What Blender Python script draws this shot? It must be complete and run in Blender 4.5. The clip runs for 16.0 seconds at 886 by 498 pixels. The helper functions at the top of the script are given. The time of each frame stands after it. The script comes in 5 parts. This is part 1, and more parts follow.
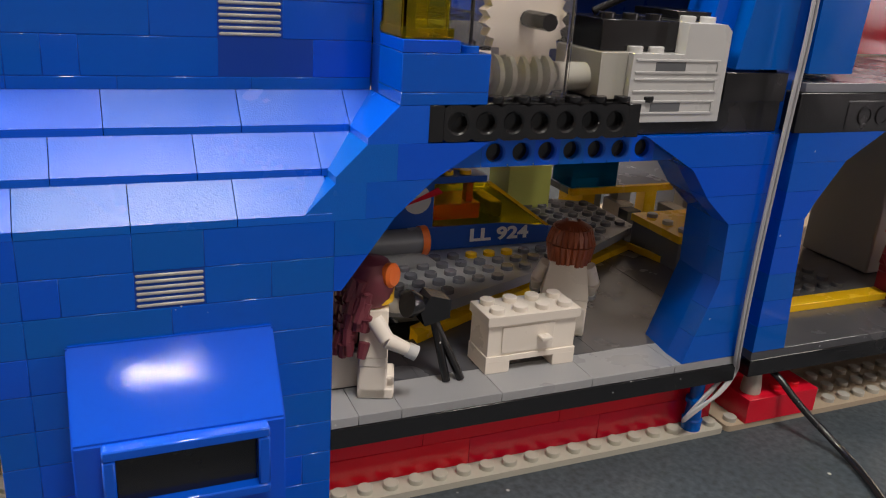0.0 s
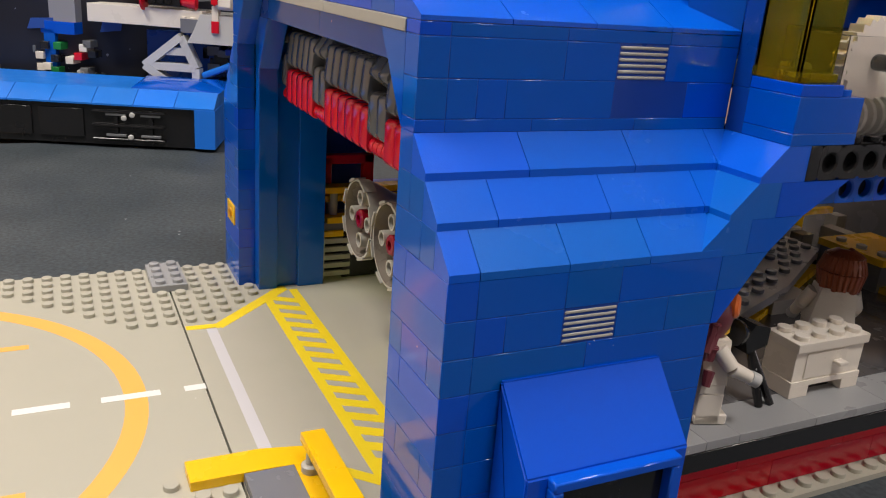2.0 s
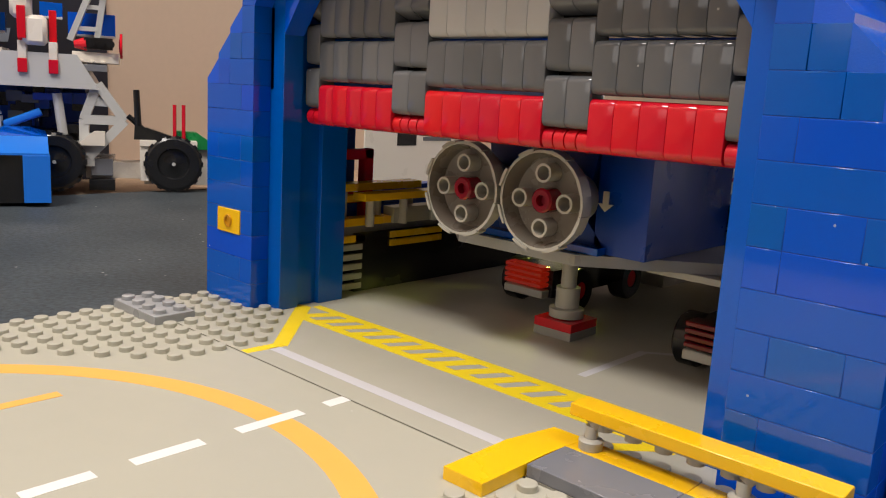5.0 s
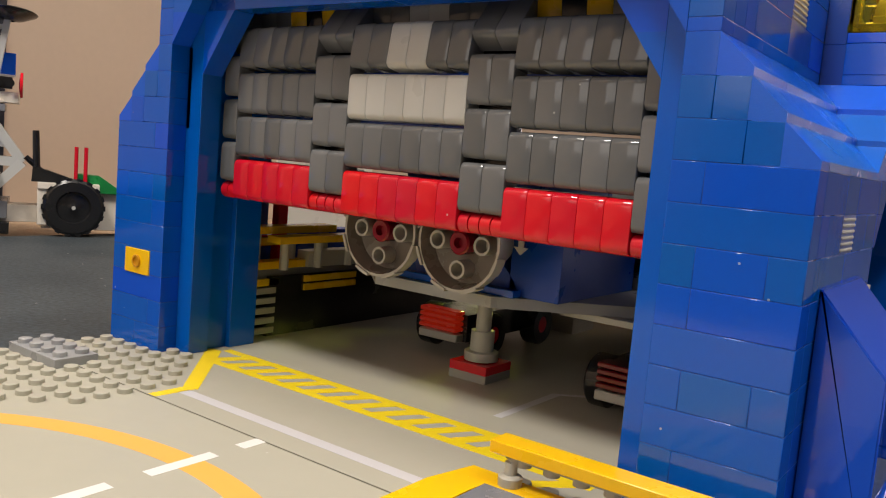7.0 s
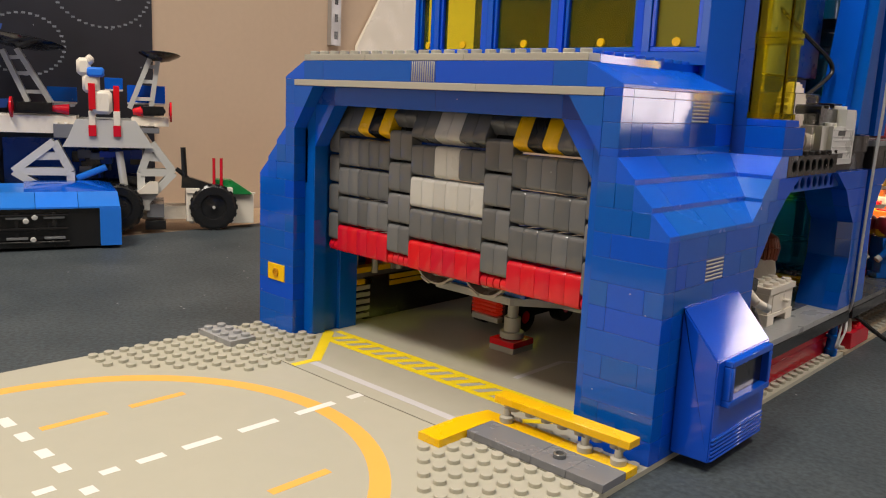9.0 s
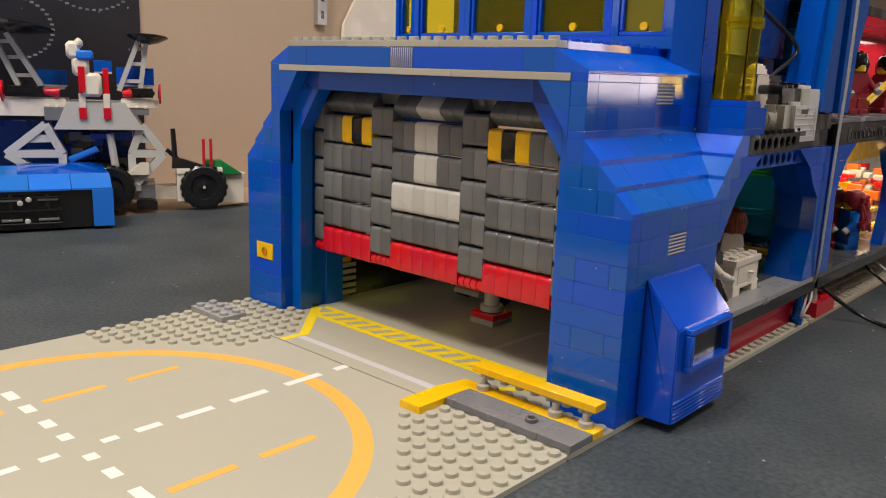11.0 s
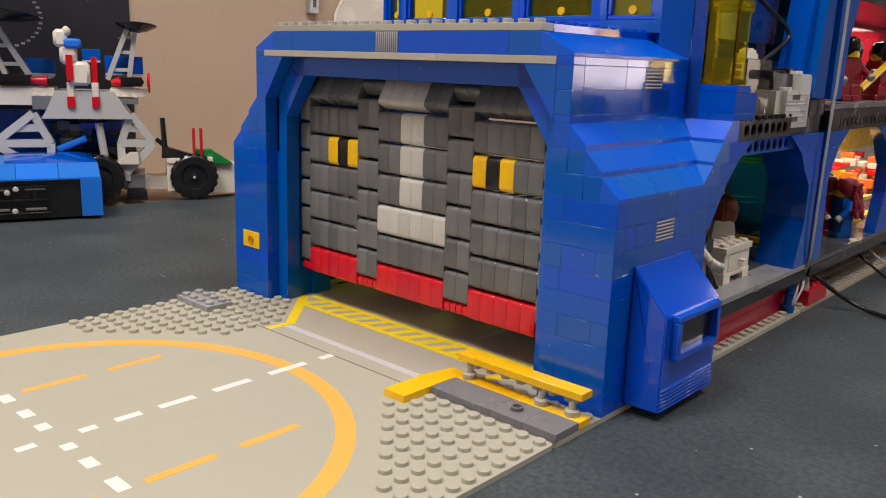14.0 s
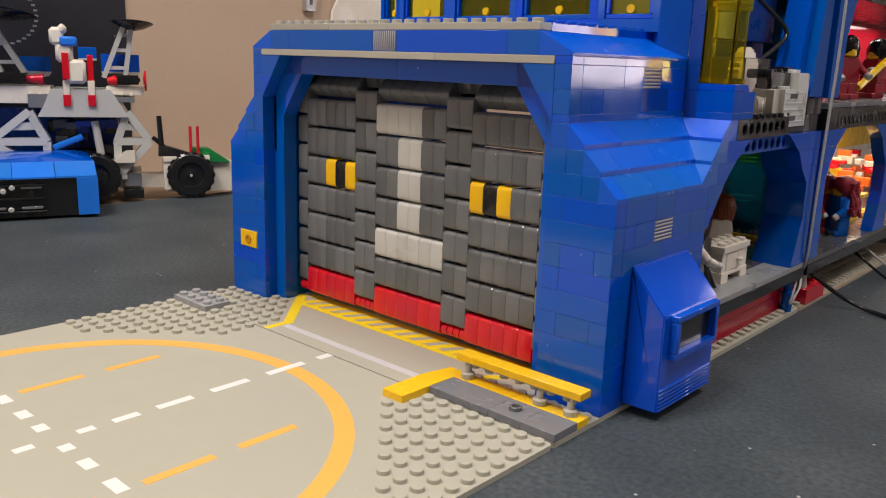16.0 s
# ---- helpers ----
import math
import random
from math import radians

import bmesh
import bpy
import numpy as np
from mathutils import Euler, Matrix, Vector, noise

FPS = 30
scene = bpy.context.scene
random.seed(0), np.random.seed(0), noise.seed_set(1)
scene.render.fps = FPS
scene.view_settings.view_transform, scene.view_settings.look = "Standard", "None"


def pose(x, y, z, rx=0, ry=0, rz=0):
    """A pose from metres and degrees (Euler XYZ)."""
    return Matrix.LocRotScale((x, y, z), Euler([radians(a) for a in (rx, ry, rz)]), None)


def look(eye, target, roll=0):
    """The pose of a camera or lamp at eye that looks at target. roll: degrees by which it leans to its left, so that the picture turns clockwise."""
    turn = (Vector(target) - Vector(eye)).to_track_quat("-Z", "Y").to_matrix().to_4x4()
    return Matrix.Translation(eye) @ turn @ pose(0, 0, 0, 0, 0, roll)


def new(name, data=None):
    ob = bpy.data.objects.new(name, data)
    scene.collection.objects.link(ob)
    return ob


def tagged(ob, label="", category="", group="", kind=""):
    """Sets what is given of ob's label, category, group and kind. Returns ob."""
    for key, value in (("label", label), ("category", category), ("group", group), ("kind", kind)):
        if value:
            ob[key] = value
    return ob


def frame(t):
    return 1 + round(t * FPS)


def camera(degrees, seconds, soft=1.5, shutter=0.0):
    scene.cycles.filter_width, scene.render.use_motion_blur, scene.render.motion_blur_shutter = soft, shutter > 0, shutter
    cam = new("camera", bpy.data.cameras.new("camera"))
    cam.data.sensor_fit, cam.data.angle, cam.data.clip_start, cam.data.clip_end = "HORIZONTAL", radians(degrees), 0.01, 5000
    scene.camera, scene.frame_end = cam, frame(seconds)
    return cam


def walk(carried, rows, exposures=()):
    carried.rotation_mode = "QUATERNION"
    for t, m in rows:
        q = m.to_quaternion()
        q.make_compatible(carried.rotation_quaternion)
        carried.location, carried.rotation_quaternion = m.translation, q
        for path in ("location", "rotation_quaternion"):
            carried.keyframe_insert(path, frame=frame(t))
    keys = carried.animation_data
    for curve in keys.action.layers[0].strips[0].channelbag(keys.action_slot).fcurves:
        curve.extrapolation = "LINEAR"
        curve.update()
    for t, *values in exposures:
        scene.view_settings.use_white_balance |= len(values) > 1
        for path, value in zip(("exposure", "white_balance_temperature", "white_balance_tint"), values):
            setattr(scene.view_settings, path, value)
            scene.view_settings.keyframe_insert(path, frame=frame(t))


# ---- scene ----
cam = camera(57.2, 16.0, soft=1.1)
PATH = [
    (0, (0.188, 0.058, 0.15), (-1.531, 0.827, -0.522), 3.9),
    (0.5, (0.182, 0.032, 0.152), (-1.547, 0.787, -0.513), 4.3),
    (1, (0.168, -0.002, 0.151), (-1.559, 0.761, -0.508), 4.2),
    (1.5, (0.159, -0.027, 0.153), (-1.559, 0.767, -0.493), 4.2),
    (2, (0.149, -0.044, 0.151), (-1.548, 0.8, -0.489), 4.4),
    (2.5, (0.132, -0.059, 0.145), (-1.534, 0.856, -0.479), 4.3),
    (3, (0.122, -0.081, 0.142), (-1.497, 0.937, -0.441), 3.9),
    (3.2, (0.112, -0.091, 0.137), (-1.486, 0.965, -0.439), 3.3),
    (5.3, (0.035, -0.147, 0.081), (-1.267, 1.334, -0.255), 3.2),
    (5.5, (0.034, -0.141, 0.079), (-1.262, 1.35, -0.232), 3.0),
    (6, (0.035, -0.139, 0.079), (-1.189, 1.417, -0.207), 2.9),
    (6.5, (0.034, -0.146, 0.078), (-1.144, 1.453, -0.157), 3.8),
    (7, (0.038, -0.15, 0.082), (-1.132, 1.457, -0.137), 4.9),
    (7.5, (0.067, -0.174, 0.099), (-1.15, 1.397, -0.129), 5.0),
    (8, (0.097, -0.208, 0.117), (-1.201, 1.293, -0.138), 3.8),
    (8.5, (0.119, -0.222, 0.127), (-1.211, 1.24, -0.178), 3.0),
    (9, (0.137, -0.234, 0.134), (-1.204, 1.205, -0.23), 2.5),
    (9.2, (0.143, -0.237, 0.138), (-1.189, 1.204, -0.25), 2.4),
    (11.5, (0.154, -0.243, 0.139), (-1.163, 1.201, -0.286), 2.0),
    (12, (0.154, -0.24, 0.139), (-1.162, 1.204, -0.291), 2.1),
    (12.5, (0.155, -0.24, 0.139), (-1.158, 1.206, -0.296), 2.0),
    (13, (0.155, -0.239, 0.137), (-1.153, 1.21, -0.298), 1.9),
    (13.5, (0.154, -0.239, 0.136), (-1.154, 1.209, -0.304), 1.9),
    (14, (0.155, -0.236, 0.136), (-1.156, 1.208, -0.306), 1.9),
    (14.5, (0.155, -0.236, 0.135), (-1.156, 1.209, -0.306), 1.9),
    (15, (0.156, -0.235, 0.135), (-1.152, 1.212, -0.309), 1.9),
    (15.5, (0.155, -0.236, 0.135), (-1.15, 1.212, -0.312), 1.8),
    (16, (0.154, -0.236, 0.137), (-1.15, 1.213, -0.312), 1.9),
]
walk(cam, [(t, look(eye, target, roll)) for t, eye, target, roll in PATH], [(0.0, 0.42, 6500, 10), (1.0, 0.27, 6500, 10), (2.5, 0.1, 6500, 10), (5.5, 0.15, 6500, 10), (8.0, 0.15, 6850, 7), (9.0, 0.08, 6900, 7), (11.5, 0.0, 6700, 9), (16.0, 0.0, 6500, 10)])

# ---- world and light ----
S, B = 0.008, 0.0096          # one stud, one brick
PL = 1 / 3                    # one plate, in bricks

world = bpy.data.worlds.new("world")
scene.world = world
world.use_nodes = True
bgn = world.node_tree.nodes["Background"]
bgn.inputs[0].default_value, bgn.inputs[1].default_value = (1.0, 0.95, 0.90, 1), 0.05


def lamp(name, x, y, z, sx, sy, watts, colour):
    data = bpy.data.lights.new(name, "AREA")
    data.shape, data.size, data.size_y, data.energy, data.color = "RECTANGLE", sx, sy, watts, colour
    ob = new(name, data)
    ob.location = (x, y, z)
    return ob


lamp("ceiling_lamp", 0.62, 0.17, 1.58, 0.34, 0.42, 15.5, (1.0, 0.94, 0.89))
lamp("ceiling_lamp", -0.22, -0.70, 1.58, 0.45, 0.40, 24.5, (1.0, 0.94, 0.89))
lamp("ceiling_lamp", 1.09, 0.17, 1.58, 0.03, 0.17, 0.6, (1.0, 0.94, 0.89))
# North lamps stand for the bright source mirrored in the glossy blue faces.
window_light = lamp("window_daylight", 1.30, 2.27, 0.29, 0.52, 0.42, 6, (1.0, 0.88, 0.90))
window_light.rotation_euler = (radians(-90), 0, 0)
upper_light = lamp("window_daylight", 0.84, 2.27, 0.76, 0.52, 0.22, 3.2, (1.0, 0.88, 0.92))
upper_light.rotation_euler = (radians(-90), 0, 0)
# Added fill on the plain east wall, brightens the bays; no window there.
east_fill = lamp("window_daylight", 1.97, 1.15, 0.62, 0.8, 0.9, 1.8, (1.0, 0.94, 0.90))
east_fill.rotation_euler = (0, radians(90), 0)
# Added fill from the plain south wall, brightens door and pillar fronts.
south_fill = lamp("window_daylight", -0.15, -1.97, 0.70, 1.1, 0.8, 4.5, (1.0, 0.94, 0.90))
south_fill.rotation_euler = (radians(90), 0, 0)

# Unseen strip added near the west wall to put glints on the door edges.
glint_light = lamp("shelf_strip_lamp", -0.64, -0.12, 0.53, 0.9, 0.06, 0.8, (1.0, 0.95, 0.90))
glint_light.rotation_euler = Vector((-0.50, -0.17, 0.46)).to_track_quat("Z", "X").to_euler()

# ---- materials ----


def nodes(name):
    m = bpy.data.materials.new(name)
    m.use_nodes = True
    t = m.node_tree
    return m, t.nodes, t.links, t.nodes["Principled BSDF"]


def plastic(name, colour, rough=0.18, vary=0.06, scratch=0.2, grain=0.0, metal=0.0, hue=0.006):
    """Moulded plastic: small change of tone from piece to piece, faint scuffs, slightly wavy faces."""
    m, n, l, p = nodes(name)
    info = n.new("ShaderNodeObjectInfo")
    co = n.new("ShaderNodeTexCoord")
    big = n.new("ShaderNodeTexNoise")
    big.inputs["Scale"].default_value, big.inputs["Detail"].default_value = 60, 5
    fine = n.new("ShaderNodeTexNoise")
    fine.inputs["Scale"].default_value, fine.inputs["Detail"].default_value = (2400 if grain > 0.15 else 900), 3
    geo = n.new("ShaderNodeNewGeometry")
    l.new(geo.outputs["Position"], big.inputs["Vector"])
    l.new(co.outputs["Object"], fine.inputs["Vector"])
    hsv = n.new("ShaderNodeHueSaturation")
    hsv.inputs["Color"].default_value = (*colour, 1)
    r = n.new("ShaderNodeMapRange")
    r.inputs["To Min"].default_value, r.inputs["To Max"].default_value = 1 - vary * 2, 1 + vary * 2
    l.new(info.outputs["Random"], r.inputs["Value"])
    l.new(r.outputs[0], hsv.inputs["Value"])
    h = n.new("ShaderNodeMapRange")
    h.inputs["To Min"].default_value, h.inputs["To Max"].default_value = 0.5 - hue, 0.5
    l.new(info.outputs["Random"], h.inputs["Value"])
    l.new(h.outputs[0], hsv.inputs["Hue"])
    # rare specks of dust and small scars
    vor = n.new("ShaderNodeTexVoronoi")
    vor.inputs["Scale"].default_value = 150
    l.new(geo.outputs["Position"], vor.inputs["Vector"])
    near = n.new("ShaderNodeMath")
    near.operation, near.inputs[1].default_value = "LESS_THAN", 0.05
    l.new(vor.outputs["Distance"], near.inputs[0])
    sep = n.new("ShaderNodeSeparateColor")
    l.new(vor.outputs["Color"], sep.inputs[0])
    some = n.new("ShaderNodeMath")
    some.operation, some.inputs[1].default_value = "GREATER_THAN", 0.90
    l.new(sep.outputs[0], some.inputs[0])
    both = n.new("ShaderNodeMath")
    both.operation = "MULTIPLY"
    l.new(near.outputs[0], both.inputs[0])
    l.new(some.outputs[0], both.inputs[1])
    half = n.new("ShaderNodeMath")
    half.operation, half.inputs[1].default_value = "MULTIPLY", 0.55
    l.new(both.outputs[0], half.inputs[0])
    mix = n.new("ShaderNodeMix")
    mix.data_type = "RGBA"
    l.new(half.outputs[0], mix.inputs[0])
    l.new(hsv.outputs[0], mix.inputs[6])
    mix.inputs[7].default_value = (0.62, 0.62, 0.6, 1)
    l.new(mix.outputs[2], p.inputs["Base Color"])
    rr = n.new("ShaderNodeMapRange")
    rr.inputs["From Min"].default_value, rr.inputs["From Max"].default_value = 0.35, 0.75
    rr.inputs["To Min"].default_value, rr.inputs["To Max"].default_value = rough, rough + scratch
    l.new(big.outputs[0], rr.inputs["Value"])
    l.new(rr.outputs[0], p.inputs["Roughness"])
    p.inputs["Metallic"].default_value = metal
    bump = n.new("ShaderNodeBump")
    bump.inputs["Strength"].default_value = 0.05 + grain
    bump.inputs["Distance"].default_value = 0.0002
    l.new(fine.outputs[0], bump.inputs["Height"])
    l.new(bump.outputs[0], p.inputs["Normal"])
    return m


def clear(name, colour, rough=0.05, through_share=1.0):
    m, n, l, p = nodes(name)
    p.inputs["Base Color"].default_value = (*colour, 1)
    p.inputs["Transmission Weight"].default_value = through_share
    p.inputs["Roughness"].default_value = rough
    p.inputs["IOR"].default_value = 1.12
    return m


def mottled(name, a, b, scale, rough, bump=0.2, dist=0.0004, specks=None):
    m, n, l, p = nodes(name)
    geo = n.new("ShaderNodeNewGeometry")
    t1 = n.new("ShaderNodeTexNoise")
    t1.inputs["Scale"].default_value, t1.inputs["Detail"].default_value = scale, 8
    t2 = n.new("ShaderNodeTexNoise")
    t2.inputs["Scale"].default_value, t2.inputs["Detail"].default_value = scale * 30, 4
    l.new(geo.outputs["Position"], t1.inputs["Vector"])
    l.new(geo.outputs["Position"], t2.inputs["Vector"])
    ramp = n.new("ShaderNodeValToRGB")
    ramp.color_ramp.elements[0].position, ramp.color_ramp.elements[1].position = 0.3, 0.7
    ramp.color_ramp.elements[0].color, ramp.color_ramp.elements[1].color = (*a, 1), (*b, 1)
    l.new(t1.outputs[0], ramp.inputs[0])
    fine = n.new("ShaderNodeMapRange")
    fine.inputs["From Min"].default_value, fine.inputs["From Max"].default_value = 0.3, 0.7
    fine.inputs["To Min"].default_value, fine.inputs["To Max"].default_value = 1 - bump, 1 + bump
    l.new(t2.outputs[0], fine.inputs["Value"])
    tint = n.new("ShaderNodeVectorMath")
    tint.operation = "SCALE"
    l.new(ramp.outputs[0], tint.inputs[0])
    l.new(fine.outputs[0], tint.inputs["Scale"])
    out = tint.outputs[0]
    if specks:
        v = n.new("ShaderNodeTexVoronoi")
        v.inputs["Scale"].default_value = specks
        l.new(geo.outputs["Position"], v.inputs["Vector"])
        lim = n.new("ShaderNodeMapRange")
        lim.inputs["From Min"].default_value, lim.inputs["From Max"].default_value = 0.02, 0.05
        lim.inputs["To Min"].default_value, lim.inputs["To Max"].default_value = 1, 0
        l.new(v.outputs["Distance"], lim.inputs["Value"])
        mix = n.new("ShaderNodeMix")
        mix.data_type = "RGBA"
        l.new(lim.outputs[0], mix.inputs[0])
        l.new(out, mix.inputs[6])
        mix.inputs[7].default_value = (0.5, 0.5, 0.48, 1)
        out = mix.outputs[2]
    l.new(out, p.inputs["Base Color"])
    p.inputs["Roughness"].default_value = rough
    bp = n.new("ShaderNodeBump")
    bp.inputs["Strength"].default_value, bp.inputs["Distance"].default_value = bump, dist
    l.new(t2.outputs[0], bp.inputs["Height"])
    l.new(bp.outputs[0], p.inputs["Normal"])
    return m


BLUE = plastic("blue_plastic", (0.0, 0.062, 0.54), 0.05, 0.08, 0.10, 0.0, 0.0, 0.016)
BLUE_SLOPE = plastic("blue_grained_plastic", (0.0, 0.085, 0.60), 0.22, 0.07, 0.08, 0.28, 0.0, 0.012)
BLUE_SMOOTH = plastic("blue_smooth_slope", (0.0, 0.085, 0.66), 0.20, 0.04, 0.08, 0.18)
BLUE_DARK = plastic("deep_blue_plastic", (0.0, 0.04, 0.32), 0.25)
LIGHT_BLUE = plastic("bright_blue_plastic", (0.01, 0.16, 0.70), 0.3)
GREY = plastic("light_grey_plastic", (0.40, 0.39, 0.34), 0.28, 0.04)
PALE = plastic("pale_grey_plastic", (0.52, 0.52, 0.50), 0.25, 0.03)
PAD = plastic("baseplate_plastic", (0.42, 0.405, 0.33), 0.42, 0.0, 0.12)
DARK = plastic("dark_grey_plastic", (0.135, 0.14, 0.147), 0.06, 0.10, 0.08)
MID = plastic("bluish_grey_plastic", (0.17, 0.175, 0.195), 0.16, 0.04)
STEELY = plastic("mid_grey_plastic", (0.32, 0.325, 0.33), 0.25, 0.03)
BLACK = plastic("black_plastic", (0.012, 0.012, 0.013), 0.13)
RED = plastic("red_plastic", (0.62, 0.008, 0.012), 0.08, 0.05, 0.12)
YELLOW = plastic("yellow_plastic", (0.88, 0.54, 0.006), 0.18, 0.03)
WHITE = plastic("white_plastic", (0.78, 0.72, 0.62), 0.25, 0.03)
GREEN = plastic("green_plastic", (0.01, 0.20, 0.05), 0.25)
ORANGE = plastic("orange_plastic", (0.75, 0.16, 0.02), 0.25)
BROWN = plastic("reddish_brown_plastic", (0.25, 0.058, 0.018), 0.36)
MAROON = plastic("dark_maroon_plastic", (0.16, 0.032, 0.042), 0.4)
FLESH = plastic("yellow_skin_plastic", (0.85, 0.52, 0.02), 0.25)
PAINT_Y = plastic("yellow_print", (0.86, 0.66, 0.015), 0.42, 0.0, 0.1)
PAINT_O = plastic("amber_print", (0.82, 0.44, 0.09), 0.42, 0.0, 0.1)
PAINT_G = plastic("faded_white_print", (0.56, 0.55, 0.57), 0.42, 0.0, 0.1)
PAINT_W = plastic("white_print", (0.76, 0.75, 0.72), 0.42, 0.0, 0.1)
TRANS_Y = clear("clear_yellow", (1.0, 0.84, 0.06), 0.03, 0.95)
TRANS_R = clear("clear_red", (0.9, 0.02, 0.03))
TRANS_B = clear("clear_teal", (0.001, 0.075, 0.17), 0.04, 0.6)
TRANS = clear("clear_plastic", (0.97, 0.95, 0.94), 0.03, 0.97)
CLOTH = mottled("dark_mat", (0.026, 0.037, 0.045), (0.056, 0.068, 0.076), 14, 0.6, 0.42, 0.0006, 60)
WALLP = mottled("beige_wall_paint", (0.56, 0.42, 0.31), (0.60, 0.455, 0.34), 5, 0.7, 0.015)
# Dark tone for unseen walls and floor, chosen to cut fill and reflections.
ROOM = mottled("dark_unseen_room", (0.20, 0.16, 0.13), (0.25, 0.20, 0.165), 5, 0.8, 0.02)
CEIL = mottled("ceiling_paint", (0.75, 0.73, 0.70), (0.8, 0.78, 0.75), 5, 0.8, 0.1)
WOOD = mottled("pale_wood", (0.36, 0.24, 0.15), (0.46, 0.33, 0.22), 20, 0.5)
NIGHT = mottled("poster_night_print", (0.008, 0.009, 0.014), (0.02, 0.022, 0.035), 10, 0.35, 0.02)
POSTB = plastic("poster_blue_print", (0.03, 0.09, 0.42), 0.35, 0.1)
POSTW = plastic("poster_pale_print", (0.22, 0.24, 0.28), 0.35, 0.1)
CABLE_W = plastic("white_rubber", (0.42, 0.42, 0.43), 0.4)
STEEL = plastic("galvanised_steel", (0.5, 0.5, 0.5), 0.35, 0.0, 0.2, 0.0, 0.8)

# ---- mesh helpers (studs across, bricks up) ----


def rounded(me):
    """Soft shading over shallow edges, hard creases elsewhere."""
    for p in me.polygons:
        p.use_smooth = True
    me.set_sharp_from_angle(angle=radians(36))


def part(name, bm, material, parent, label=""):
    me = bpy.data.meshes.new(name)
    bm.normal_update()
    bm.to_mesh(me)
    bm.free()
    for mt in (material if isinstance(material, (list, tuple)) else [material]):
        me.materials.append(mt)
    rounded(me)
    ob = new(name, me)
    ob.parent = parent
    if label:
        ob["label"] = label
    return ob


def thing(name, label, category, group="", kind="", at=None):
    ob = new(name)
    ob.empty_display_size = 0.01
    if at:
        ob.location = at
    return tagged(ob, label, category, group, kind)


def put_hull(bm, pts, mat=0):
    vs = [bm.verts.new(p) for p in pts]
    made = bmesh.ops.convex_hull(bm, input=vs)
    fs = [g for g in made["geom"] if isinstance(g, bmesh.types.BMFace)]
    for q in fs:
        q.material_index = mat
    return fs


def put_box(bm, x0, x1, y0, y1, z0, z1, c=0.0, mat=0):
    """A box with all edges cut by c metres; x and y in studs, z in bricks."""
    x0, x1, y0, y1, z0, z1 = x0 * S, x1 * S, y0 * S, y1 * S, z0 * B, z1 * B
    if c <= 0:
        v = [bm.verts.new((x, y, z)) for x in (x0, x1) for y in (y0, y1) for z in (z0, z1)]
        for q in ((0, 1, 3, 2), (4, 6, 7, 5), (0, 4, 5, 1), (2, 3, 7, 6), (0, 2, 6, 4), (1, 5, 7, 3)):
            bm.faces.new([v[i] for i in q]).material_index = mat
        return
    v = {}
    for i, (x, sx) in enumerate(((x0, 1), (x1, -1))):
        for j, (y, sy) in enumerate(((y0, 1), (y1, -1))):
            for k, (z, sz) in enumerate(((z0, 1), (z1, -1))):
                v[i, j, k] = (bm.verts.new((x, y + sy * c, z + sz * c)), bm.verts.new((x + sx * c, y, z + sz * c)), bm.verts.new((x + sx * c, y + sy * c, z)))
    fs = []
    for i in (0, 1):
        fs.append([v[i, a, b][0] for a, b in ((0, 0), (1, 0), (1, 1), (0, 1))])
        fs.append([v[a, i, b][1] for a, b in ((0, 0), (1, 0), (1, 1), (0, 1))])
        fs.append([v[a, b, i][2] for a, b in ((0, 0), (1, 0), (1, 1), (0, 1))])
        for j in (0, 1):
            fs.append([v[i, j, 0][0], v[i, j, 1][0], v[i, j, 1][1], v[i, j, 0][1]])
            fs.append([v[i, 0, j][0], v[i, 1, j][0], v[i, 1, j][2], v[i, 0, j][2]])
            fs.append([v[0, i, j][1], v[1, i, j][1], v[1, i, j][2], v[0, i, j][2]])
            for k in (0, 1):
                fs.append(list(v[i, j, k]))
    made = [bm.faces.new(q) for q in fs]
    for q in made:
        q.material_index = mat
    bmesh.ops.recalc_face_normals(bm, faces=made)


def put_tube(bm, p, q, r0, r1=None, n=16, mat=0, caps=True):
    """A tapered round bar between two points in metres."""
    r1 = r0 if r1 is None else r1
    p, q = Vector(p), Vector(q)
    rot = (q - p).to_track_quat("Z", "Y").to_matrix()
    a, b = [], []
    for i in range(n):
        w = rot @ Vector((math.cos(2 * math.pi * i / n), math.sin(2 * math.pi * i / n), 0))
        a.append(bm.verts.new(p + w * r0))
        b.append(bm.verts.new(q + w * r1))
    for i in range(n):
        g = bm.faces.new((a[i], a[(i + 1) % n], b[(i + 1) % n], b[i]))
        g.smooth, g.material_index = True, mat
    if caps:
        bm.faces.new(a[::-1]).material_index = mat
        bm.faces.new(b).material_index = mat


def put_lathe(bm, centre, axis, rings, n=24, mat=0):
    """Rings (distance along axis, radius) in metres, joined into a turned body."""
    centre, rot = Vector(centre), Vector(axis).to_track_quat("Z", "Y").to_matrix()
    last = None
    for d, r in rings:
        ring = [bm.verts.new(centre + rot @ Vector((r * math.cos(2 * math.pi * i / n), r * math.sin(2 * math.pi * i / n), d))) for i in range(n)]
        if last:
            for i in range(n):
                g = bm.faces.new((last[i], last[(i + 1) % n], ring[(i + 1) % n], ring[i]))
                g.smooth, g.material_index = True, mat
        last = ring
    return last


def put_stud(bm, x, y, z, mat=0, n=14):
    """A stud standing on height z (bricks) at x, y (studs), with a slightly rounded rim."""
    cx, cy, cz, r, h = x * S, y * S, z * B, 0.0024, 0.0017
    top = put_lathe(bm, (cx, cy, cz), (0, 0, 1), ((0, r), (h - 0.0002, r), (h, r - 0.0002)), n, mat)
    bm.faces.new(top).material_index = mat


